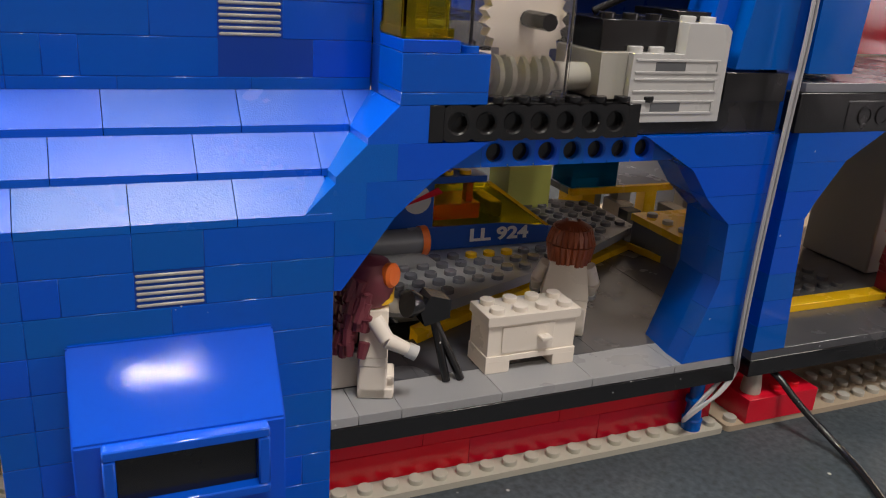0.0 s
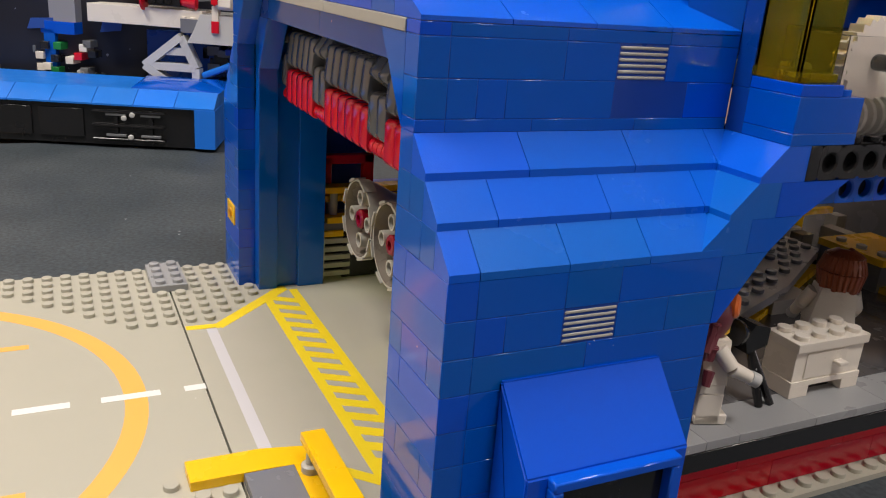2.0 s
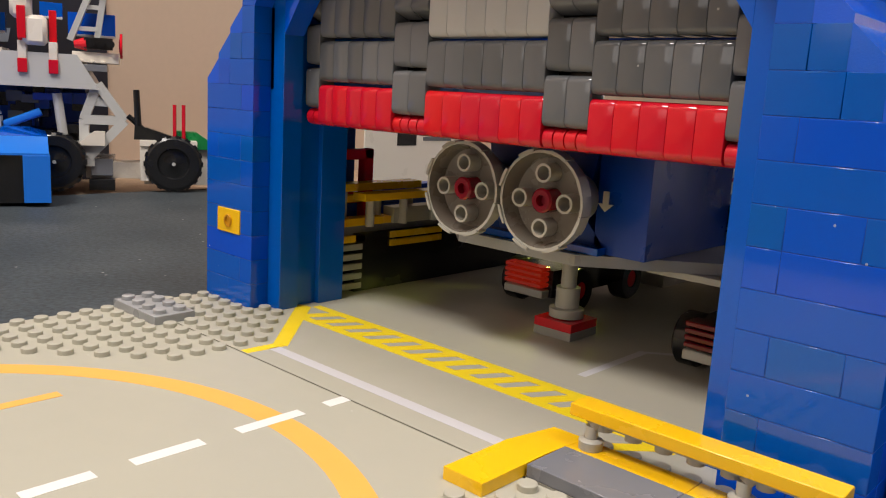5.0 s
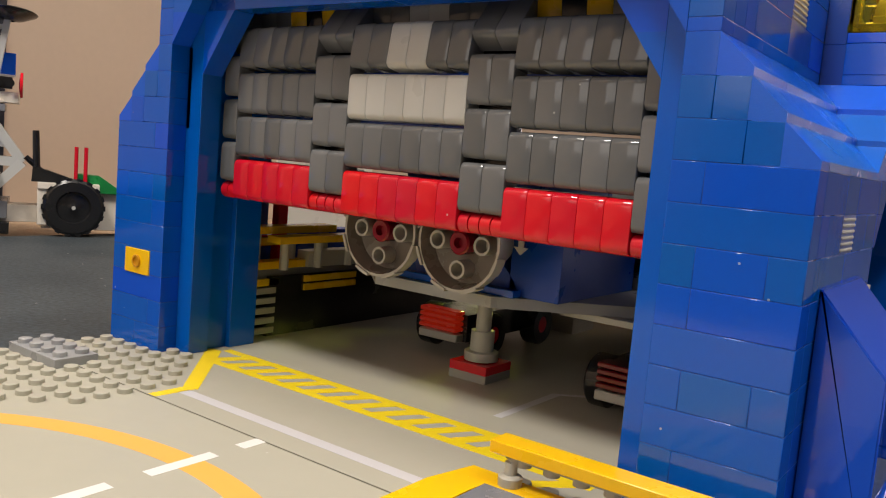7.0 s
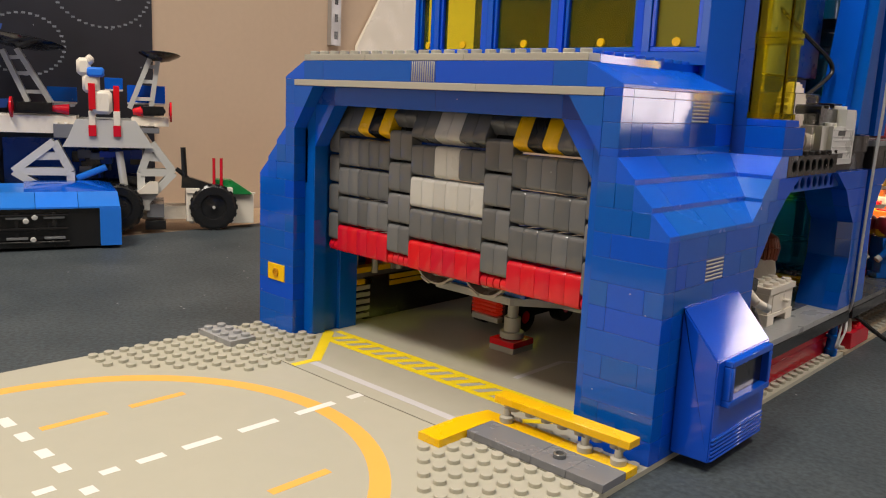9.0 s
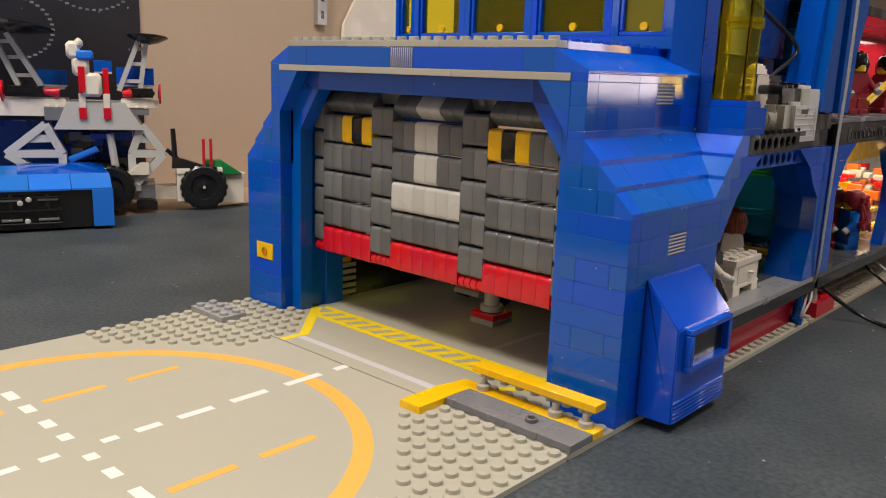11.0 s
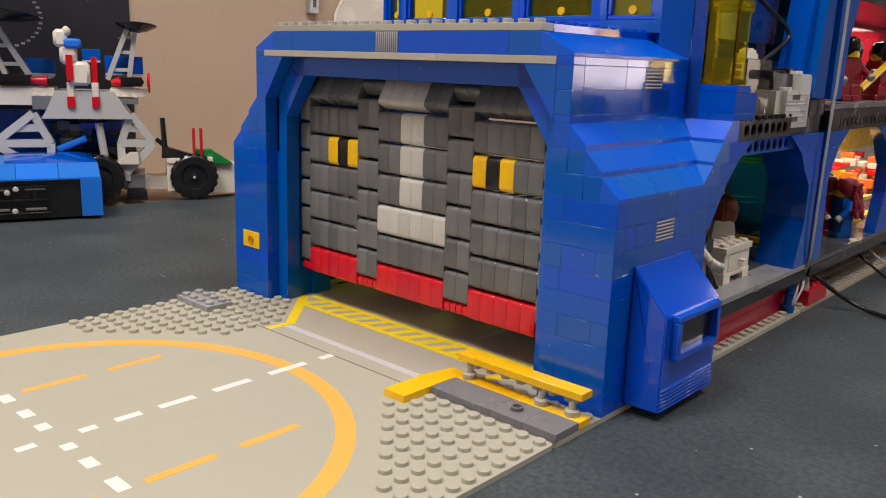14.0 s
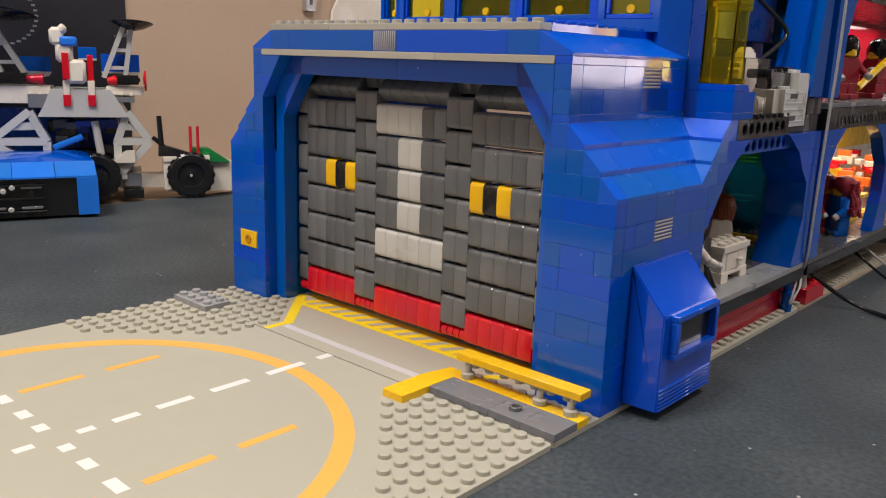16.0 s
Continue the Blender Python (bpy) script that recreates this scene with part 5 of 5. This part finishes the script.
for k in range(2):
    y0 = -6.5 - k * 3.4
    shapes(plat, "detail_post", BLACK, [(-0.4, -0.05, y0, y0 + 0.35, 0.5, 3.3)], c=0.0003)
    for z in (1.0, 2.75):
        shapes(plat, "detail_bar", DARK, [(-0.4, 0.02, y0 - 0.8, y0 + 1.15, z, z + 0.22)], c=0.0003)
for z, r in ((0.75, 0.0011), (1.9, 0.0014), (3.05, 0.0011)):
    bm = bmesh.new()
    put_tube(bm, (-0.05 * S, -12.0 * S, z * B), (-0.05 * S, -5.0 * S, z * B), r, n=10)
    part("detail_rod", bm, BLACK, plat)
for y0, z in ((-8.3, 1.0), (-8.9, 2.6), (-8.1, 2.9)):
    bm = bmesh.new()
    put_lathe(bm, (-0.1 * S, y0 * S, z * B), (1, 0, 0), ((0, 0.0020), (0.0012, 0.0023), (0.0018, 0.0016), (0.0018, 0.0)), 14)
    part("detail_hub", bm, PALE, plat)
for k in range(9):
    shapes(plat, "side_panel", BLACK, [(-0.41, -0.2, -17.2 - k * 5, -12.9 - k * 5, 0.8, 3.2)], c=0.0004)

# ---- moon rover in front of the wall (axes: across the view, away, up; studs) ----
MX = (Matrix.Translation((-70.5 * S, 23.3 * S, TABLE_Z)) @ Matrix.Rotation(radians(62.5), 4, "Z") @ Matrix.Scale(0.905, 4))


def local(name, label, category, group=""):
    ob = thing(name, label, category, group)
    ob.matrix_basis = MX
    return ob


K = S / B


def cuboid(parent, name, material, u0, u1, w0, w1, v0, v1, label="", c=0.0003):
    bm = bmesh.new()
    put_box(bm, u0, u1, w0, w1, v0 * K, v1 * K, c)
    return part(name, bm, material, parent, label)


def bar(parent, name, material, a, b, r, r1=None, n=10):
    bm = bmesh.new()
    put_tube(bm, [q * S for q in a], [q * S for q in b], r * S, None if r1 is None else r1 * S, n)
    return part(name, bm, material, parent)


STEP = [0]


def strut(parent, name, material, a, b, wd=0.95, dp=1.8):
    """A flat bar between two points (across, up), from the front plane backwards."""
    STEP[0] = (STEP[0] + 1) % 9
    off = STEP[0] * 0.03
    d = Vector((b[0] - a[0], b[1] - a[1])).normalized()
    nx, nz = -d.y * wd / 2, d.x * wd / 2
    bm = bmesh.new()
    prism(bm, [(u * S, v * S) for u, v in ((a[0] + nx, a[1] + nz), (b[0] + nx, b[1] + nz), (b[0] - nx, b[1] - nz), (a[0] - nx, a[1] - nz))], "y", (a[2] + off) * S, (a[2] + dp - off) * S)
    return part(name, bm, material, parent)


def big_wheel(parent, u, w, r, wd=2.2):
    bm = bmesh.new()
    c = (u * S, w * S, r * S)
    put_lathe(bm, c, (0, 1, 0), ((0.2 * S, r * 0.50 * S), (0, r * 0.55 * S), (0, r * 0.86 * S), (0.25 * S, r * 0.96 * S), (wd * S - 0.25 * S, r * 0.96 * S), (wd * S, r * 0.86 * S), (wd * S, 0)), 32)
    wh = part("wheel", bm, BLACK, parent)
    for k in range(18):
        a = 2 * math.pi * k / 18
        bm = bmesh.new()
        put_hull(bm, [(c[0] + q * S * math.cos(a + t), c[1] + d * S, c[2] + q * S * math.sin(a + t)) for q in (r * 0.9, r) for t in (-0.09, 0.09) for d in (0.12, wd * 0.55)])
        part("tread", bm, BLACK, wh)
    bm = bmesh.new()
    ring = put_lathe(bm, c, (0, -1, 0), ((-0.3 * S, r * 0.55 * S), (-0.35 * S, r * 0.30 * S), (-0.1 * S, 0.35 * S), (0.05 * S, 0.3 * S)), 24)
    bm.faces.new(ring)
    part("rim", bm, BLACK, wh)
    bar(wh, "hub", PALE, (u, w - 0.12, r), (u, w + 0.1, r), 0.2)
    return wh


trailer = local("toy_trailer", "white toy trailer with black gun and big tyre", "trailer")
big_wheel(trailer, 0.1, -0.6, 3.15)
cuboid(trailer, "trailer_body", WHITE, -3.0, 5.6, 1.8, 6, 0.6, 4.6)
cuboid(trailer, "fender", WHITE, -3.4, 2.6, -0.4, 6, 5.0, 5.7)
cuboid(trailer, "fender_leg", WHITE, -3.4, -2.5, -0.2, 6, 1.2, 5.0)
cuboid(trailer, "bracket", WHITE, -9.0, -3.4, 2, 5, 1.2, 3.0)
for k in range(5):
    bm = bmesh.new()
    put_stud(bm, -3.0 + k, 0.4, 5.7 * K)
    part("stud", bm, WHITE, trailer)
for k in range(4):
    bm = bmesh.new()
    put_stud(bm, 2.6 + k, 2.4, 4.6 * K)
    part("stud", bm, WHITE, trailer)
bm = bmesh.new()
prism(bm, [(u * S, v * S) for u, v in ((0.2, 5.8), (0.2, 6.7), (2.6, 6.6), (5.4, 4.7), (2.0, 4.7))], "y", 1.2 * S, 3.4 * S)
part("green_slope", bm, GREEN, trailer)
for u in (0.25, 1.2):
    bar(trailer, "aerial", RED, (u, 1.0, 5.7), (u, 1.0, 9.6), 0.2)
bar(trailer, "gun_barrel", BLACK, (-3.5, 0.5, 6.0), (-3.7, 0.5, 11.0), 0.4, 0.34)
bar(trailer, "gun_barrel", BLACK, (-4.6, 0.5, 8.2), (-2.6, 0.5, 6.4), 0.3)
bm = bmesh.new()
put_hull(bm, [(u * S, w * S, v * S) for u, v in ((-4.0, 5.7), (-3.9, 7.2), (-2.6, 7.0), (0.4, 6.0), (0.4, 5.7)) for w in (-0.2, 1.4)])
part("gun_mount", bm, BLACK, trailer)
cuboid(trailer, "tow_hook", BLACK, -8.6, -6.0, 0.5, 2, 0.0, 1.2)

rover = local("moon_rover", "white toy moon rover with twin dish arms and hexagonal frames", "rover")
big_wheel(rover, -11.8, -1.2, 3.15)
big_wheel(rover, -29.0, -1.2, 3.15)
cuboid(rover, "chassis", PALE, -27, -8.0, 0.5, 10, 2.6, 4.9)
cuboid(rover, "chassis_end", MID, -8.4, -6.2, 0.8, 8, 1.6, 3.4)
for k in range(18):
    if k not in (3,):
        bm = bmesh.new()
        put_stud(bm, -25.5 + k, 1.0, 4.9 * K)
        part("stud", bm, PALE, rover)
for s, (xo, xi, xt, xm) in ((1, (-23.9, -18.0, -19.2, -17.4)), (2, (-4.9, -8.6, -7.6, -9.0))):
    # hexagonal side frame: outer corner, lower inner, top inner, middle inner
    pts = {"out": (xo, 7.6, 0.4), "low": (xi, 3.6, 0.4), "top": (xt, 11.4, 0.4), "in_low": (xm, 4.4, 0.4), "in_mid": (xm, 7.6, 0.4)}
    for a, b in (("out", "low"), ("out", "top"), ("out", "in_mid"), ("top", "in_mid"), ("in_mid", "in_low"), ("low", "in_low")):
        strut(rover, "frame_bar", PALE, pts[a], pts[b])
    lower = ((xo + xi) / 2, 5.6, 0.4)
    strut(rover, "frame_bar", PALE, lower, (xm, 5.7, 0.4))
    upper = ((xo + xt) / 2, 9.5, 0.4)
    strut(rover, "frame_bar", PALE, upper, ((xt + xm) / 2, 9.6, 0.4))
bm = bmesh.new()
prism(bm, [(u * S, v * S) for u, v in ((-18.2, 10.8), (-7.4, 10.8), (-8.2, 12.2), (-9.5, 14.3), (-16.5, 14.3), (-17.4, 12.2))], "y", 0.0, 8 * S)
part("centre_deck", bm, PALE, rover)
for k in range(9):
    bm = bmesh.new()
    put_stud(bm, -17.0 + k, 0.4, 12.2 * K)
    part("stud", bm, PALE, rover)
cuboid(rover, "deck_arm", WHITE, -31.0, -16.6, 1.0, 6, 12.4, 14.6)
cuboid(rover, "deck_arm", WHITE, -10.0, -5.4, 1.0, 6, 13.6, 14.7)
cuboid(rover, "deck_foot", MID, -19.2, -16.6, 0.6, 4, 11.9, 13.6)
cuboid(rover, "deck_foot", MID, -9.6, -6.6, 0.6, 4, 12.7, 13.4)
for k in range(3):
    for u0 in (-18.8, -9.2):
        bm = bmesh.new()
        put_stud(bm, u0 + k * 1.1, 0.9, 13.6 * K)
        part("stud", bm, WHITE, rover)
for u0, u1 in ((-24.2, -18.6), (-9.8, -5.4)):
    s = 1 if u0 > -15 else -1
    cuboid(rover, "thruster_block", BLACK, min(u0 + 1.0, u1), max(u0 + 1.0, u1) - 0.6, 0.6, 2.0, 15.0, 16.2)
    for k in range(3):
        bm = bmesh.new()
        put_lathe(bm, ((u0 + 1.7 + k * 0.95) * S, 0.6 * S, 15.6 * S), (0, -1, 0), ((0, 0.003), (0.002, 0.0034), (0.002, 0.0)), 12)
        part("thruster_knob", bm, BLACK, rover)
    bm = bmesh.new()
    e = u1 if s > 0 else u0 + 0.6
    put_lathe(bm, (e * S, 1.2 * S, 15.5 * S), (s, 0, 0), ((0, 0.003), (0.001, 0.0105), (0.003, 0.0105), (0.003, 0.0)), 20)
    part("red_disc", bm, RED, rover)
    bar(rover, "red_cone", RED, (u0 if s > 0 else u1 + 1.3, 1.2, 15.4), (u0 + 1.2 if s > 0 else u1 - 0.6, 1.2, 15.5), 0.75 if s < 0 else 0.4, 0.4 if s < 0 else 0.75)
for a, b, s in (((-7.6, 15.8), (-6.6, 22.2), 1), ((-10.2, 15.8), (-7.6, 22.2), 1), ((-19.4, 16.2), (-23.0, 22.6), -1), ((-22.0, 16.2), (-24.6, 22.4), -1)):
    strut(rover, "mast_bar", PALE, (a[0], a[1], 1.0), (b[0], b[1], 1.0), 0.6, 1.4)
for t in (0.2, 0.55, 0.85):
    for p0, p1, q0, q1 in (((-7.6, 15.8), (-6.6, 22.2), (-10.2, 15.8), (-7.6, 22.2)), ((-19.4, 16.2), (-23.0, 22.6), (-22.0, 16.2), (-24.6, 22.4))):
        strut(rover, "mast_rung", PALE, (p0[0] + (p1[0] - p0[0]) * t, p0[1] + (p1[1] - p0[1]) * t, 1.1), (q0[0] + (q1[0] - q0[0]) * t, q0[1] + (q1[1] - q0[1]) * t, 1.1), 0.45, 1.2)
for u, v, r in ((-6.4, 22.6, 2.6), (-22.5, 23.4, 5.0)):
    bm = bmesh.new()
    put_lathe(bm, (u * S, 1.6 * S, v * S), (0.12 if u < -10 else 0.04, 0.1, 1), ((-0.7 * S, 0.5 * S), (-0.5 * S, r * 0.5 * S), (0.1 * S, r * 0.95 * S), (0.25 * S, r * S), (0.35 * S, r * 0.95 * S), (0, 0)), 32)
    part("dish", bm, BLACK, rover)
for u in (-14.6, -11.7):
    cuboid(rover, "red_stand", RED, u - 0.35, u + 0.35, 0.2, 1.0, 14.4, 19.2 if u < -13 else 18.6)
    cuboid(rover, "red_foot", RED, u - 0.45, u + 0.45, -0.3, 0.6, 12.2, 13.6)
    cuboid(rover, "white_leg", WHITE, u - 0.4, u + 0.4, -0.2, 0.8, 13.6, 15.4)
for nm, u0, u1, v0, v1 in (("robot_torso", -14.5, -12.2, 15.0, 18.0), ("robot_chest", -15.6, -13.6, 17.6, 20.0), ("robot_head", -16.2, -14.6, 19.7, 21.9), ("robot_fin", -15.2, -14.2, 21.0, 22.3)):
    cuboid(rover, nm, WHITE, u0, u1, -0.6, 1.2, v0, v1, "white rounded block", 0.0032)
cuboid(rover, "blue_visor", LIGHT_BLUE, -15.0, -13.0, -0.9, 0.3, 19.6, 20.8, "", 0.002)
cuboid(rover, "red_strap", RED, -14.9, -14.1, -0.8, 0.2, 15.6, 18.8)
r4 = random.Random(3)
for k in range(26):
    u, v = r4.uniform(-17.0, -9.5), r4.uniform(5.2, 10.4)
    cuboid(rover, "inner_part", r4.choice((BLUE_DARK, BLACK, BLACK, DARK, BLUE_DARK)), u - r4.uniform(0.4, 1.2), u + r4.uniform(0.4, 1.2), r4.uniform(1.6, 4), 6.5, v - r4.uniform(0.3, 0.8), v + r4.uniform(0.3, 0.8))
bar(rover, "blue_tool", LIGHT_BLUE, (-16.7, 1.4, 6.7), (-13.2, 1.4, 8.2), 0.45)
bar(rover, "grey_tool", PALE, (-11.0, 1.2, 5.0), (-11.6, 1.2, 10.2), 0.5)
bm = bmesh.new()
put_hull(bm, [(u * S, w * S, v * S) for u, v in ((-9.8, 4.9), (-6.9, 4.9), (-6.9, 6.4), (-8.0, 6.4)) for w in (-0.2, 1.5)])
part("white_wedge", bm, WHITE, rover)
cuboid(rover, "rear_panel", BLUE_DARK, -26, -9.2, 7.0, 9, 4.5, 11.4)
for u0, u1, v0, v1 in ((-20.0, -16.5, 16.2, 18.2), (-10.5, -5.8, 16.4, 18.8), (-13.2, -11.0, 18, 19.6)):
    cuboid(rover, "blue_panel", BLUE, u0, u1, 3.0, 4.0, v0, v1)
    cuboid(rover, "blue_panel_rim", PALE, u0, u1, 2.9, 3.0, v0 - 0.1, v0 + 0.15)

# bits at the rover's other end, seen past the platform
yard = local("white_crawler", "white and blue toy crawler parked beyond the platform", "crawler")
cuboid(yard, "crawler_body", WHITE, -50, -31, 2, 9, 2.5, 5.6)
bm = bmesh.new()
put_hull(bm, [(u * S, w * S, v * S) for u, v in ((-54, 5), (-52, 8), (-47, 8.6), (-44, 6), (-44, 5)) for w in (2, 8)])
part("crawler_nose", bm, WHITE, yard)
for u in (-42, -36):
    cuboid(yard, "blue_arch", BLUE, u - 1, u + 0.4, 1.5, 8, 6, 11)
cuboid(yard, "blue_canopy", BLUE, -43, -33, 1.5, 8, 10.5, 12)
bm = bmesh.new()
put_hull(bm, [(u * S, w * S, v * S) for u, v in ((-42, 12), (-41, 15), (-36, 16), (-33, 15), (-33, 12)) for w in (2, 7.5)])
part("canopy_glass", bm, plastic("smoky_clear", (0.25, 0.25, 0.27), 0.1), yard)
for k in range(24):
    u, v = r4.uniform(-43, -30), r4.uniform(5.8, 10)
    cuboid(yard, "small_part", r4.choice((WHITE, RED, BLACK, GREEN, DARK, PALE)), u - 0.5, u + 0.5, 1.0, 3, v - 0.5, v + 0.4)
for u in (-48, -36):
    big_wheel(yard, u, 0.6, 2.6)

# ---- wall things ----
XP = XW / S
poster = thing("space_poster", "dark wall poster with a printed planet ring and blue craft", "poster")
bm = bmesh.new()
put_box(bm, XP + 0.05, XP + 0.2, -10.5, 24.6, -3, 40)
part("sheet", bm, NIGHT, poster)


def printed(name, pts, material, lift=0.25):
    bm = bmesh.new()
    put_hull(bm, [((XP + d) * S, y * S, z * B) for y, z in pts for d in (lift - 0.06, lift)])
    part(name, bm, material, poster)


for cy, cz, ry, rz, cnt in ((18.0, 24.0, 6.4, 4.2, 46), (8.5, 17.5, 4.6, 3.0, 36)):
    for k in range(cnt):
        a = 2 * math.pi * k / cnt
        y, z = cy + ry * math.cos(a), cz + rz * math.sin(a)
        printed("printed_dot", [(y - 0.22, z - 0.10), (y + 0.22, z - 0.10), (y + 0.22, z + 0.10), (y - 0.22, z + 0.10)], POSTW)
for k in range(60):
    y, z, q = r4.uniform(-9, 24), r4.uniform(3, 34), r4.uniform(0.05, 0.16)
    printed("printed_star", [(y - q, z), (y, z + q), (y + q, z), (y, z - q)], POSTW)
for k in range(46):
    y, z = r4.uniform(-9.5, 13), r4.uniform(8, 34)
    if y > 6 and z > 14:
        continue
    w, h = r4.uniform(0.5, 2.2), r4.uniform(0.2, 0.9)
    printed("printed_shape", [(y - w, z - h), (y + w * 0.8, z - h * 0.7), (y + w, z + h), (y - w * 0.7, z + h * 0.8)], POSTB if k % 3 else POSTW, 0.25 + 0.004 * k)
for y, z in ((16.0, 25.5), (20.0, 23.0), (13.0, 27.5)):
    printed("printed_spot", [(y + 0.6 * math.cos(a), z + 0.35 * math.sin(a)) for a in np.arange(0, 6.2, 0.6)], POSTW, 0.3)

sheet = thing("white_board", "plain white board leaning against the wall", "board")
bm = bmesh.new()
prism(bm, units([(59.0, 14), (59.6, 20.5), (66.5, 30), (67, 44), (130, 44), (130, 14)]), "x", (XP + 0.3) * S, (XP + 0.9) * S)
part("panel", bm, WHITE, sheet)
rail = thing("wall_bracket", "slotted steel shelf upright fixed to the wall", "bracket")
bm = bmesh.new()
put_box(bm, XP + 0.02, XP + 1.0, 54.0, 56.0, 20.2, 45, 0.0004)
part("upright", bm, STEEL, rail)
# Black plates on the solid upright stand for the darkness in its slots.
for k in range(10):
    bm = bmesh.new()
    put_box(bm, XP + 1.0, XP + 1.06, 54.7, 55.3, 21 + k * 2.2, 22 + k * 2.2)
    part("slot", bm, BLACK, rail)

# ---- roller door ----
door = thing("roller_door", "grey and red segmented roller door, half lowered in the garage opening", "door")
ROW, HALF = 0.016, 0.008
SEG_W = ((-26, -21), (-19, -13), (-11, -6))
SEG_N = ((-27, -26), (-21, -19), (-13, -11), (-6, -5))
PH = 0.0150


def shell_piece(bm, wd, h, cut=0.0022):
    """One rounded curtain piece, flat back, round edges towards the front; centred on its hinge line."""
    prof = []
    d = 0.0062
    for cy, cz, a0 in ((-d + cut, h / 2 - cut, 90), (-d + cut, -h / 2 + cut, 180)):
        for k in range(6):
            a = radians(a0 + 18 * k)
            prof.append((cy + cut * math.cos(a), cz + cut * math.sin(a)))
    prof += [(0.0012, -h / 2), (0.0012, h / 2)]
    # slightly rounded ends
    cy, x1 = -0.0025, wd * S - 0.00006
    rings = []
    for x, q in ((0.0, 0.00016), (0.00008, 0.00005), (0.00018, 0.0), (x1 - 0.00018, 0.0), (x1 - 0.00008, 0.00005), (x1, 0.00016)):
        ky, kz = 1 - q / 0.0037, 1 - q / (h / 2)
        rings.append([bm.verts.new((x, cy + (u - cy) * ky, w * kz)) for u, w in prof])
    k = len(prof)
    for lo_r, hi_r in zip(rings, rings[1:]):
        for i in range(k):
            bm.faces.new((lo_r[i], lo_r[(i + 1) % k], hi_r[(i + 1) % k], hi_r[i]))
    bm.faces.new(rings[0])
    bm.faces.new(rings[-1])
    bmesh.ops.recalc_face_normals(bm, faces=bm.faces[:])


def link(name, parent, x, wd, material, h=PH, ins=0.0):
    return piece(name, (name, wd, round(h, 5), ins, material.name), lambda bm: (shell_piece(bm, wd, h), bmesh.ops.translate(bm, vec=(0, ins, 0), verts=bm.verts)), material, parent, (x * S, 0, 0))


SLATS = []
for row in range(9):
    bm = bmesh.new()
    put_box(bm, -26.8, -5.2, 0.16, 0.30, -0.6, 0.6)
    if row == 0:
        put_tube(bm, (-27 * S, -0.002, -PH / 2 + 0.0022), (-5 * S, -0.002, -PH / 2 + 0.0022), 0.0026, n=12)
    slat = part("slat", bm, RED if row == 0 else BLACK, door)
    for si, (a, b) in enumerate(SEG_W):
        for k in range(b - a):
            mt = RED if row == 0 else DARK
            if si == 1 and row == 2 or si == 1 and row in (3, 4, 5) and k in (2, 3) or si == 1 and row == 6 and k < 4:
                mt = PALE
            if row == 4 and (si == 0 and k in (2, 3, 4) or si == 2 and k in (0, 1, 2)):
                mt = BLACK if (k == 3 if si == 0 else k == 1) else YELLOW
            link("segment", slat, a + k, 1, mt)
    SLATS.append((slat, ROW * row + PH / 2))
    bm = bmesh.new()
    put_tube(bm, (-27 * S, 0, 0), (-5 * S, 0, 0), 0.001, n=8)
    slat = part("hinge_slat", bm, BLACK, door)
    for a, b in SEG_N:
        for k in range(b - a):
            link("segment", slat, a + k, 1, DARK)
    if row == 0:
        for a, b in SEG_N:
            for k in range(2 * (b - a)):
                bm = bmesh.new()
                put_tube(bm, ((a + k / 2 + 0.03) * S, -0.0025, -0.0108), ((a + k / 2 + 0.47) * S, -0.0025, -0.0108), 0.0031, n=14)
                part("barrel", bm, RED, slat)
    SLATS.append((slat, ROW * row + PH / 2 + 0.0062))

DOOR_Y, BEND_Z, BEND_R = 7.05 * S, 11.9 * B, 0.0125


def curtain_pose(h):
    """Where a slat is whose hinge line has run h metres up from the floor: up the groove, round the top roller, then level inwards."""
    if h <= BEND_Z:
        return pose(0, DOOR_Y, h)
    a = (h - BEND_Z) / BEND_R
    if a < math.pi / 2:
        return pose(0, DOOR_Y + BEND_R * (1 - math.cos(a)), BEND_Z + BEND_R * math.sin(a), -math.degrees(a))
    return pose(0, DOOR_Y + BEND_R + (h - BEND_Z - BEND_R * math.pi / 2), BEND_Z + BEND_R, -90)


def motions():
    """The door comes down evenly all the while."""
    for slat, rest in SLATS:
        walk(slat, [(t / 2, curtain_pose((0.45 + 0.652 * (16 - t / 2)) * B + rest)) for t in range(33)])


motions()
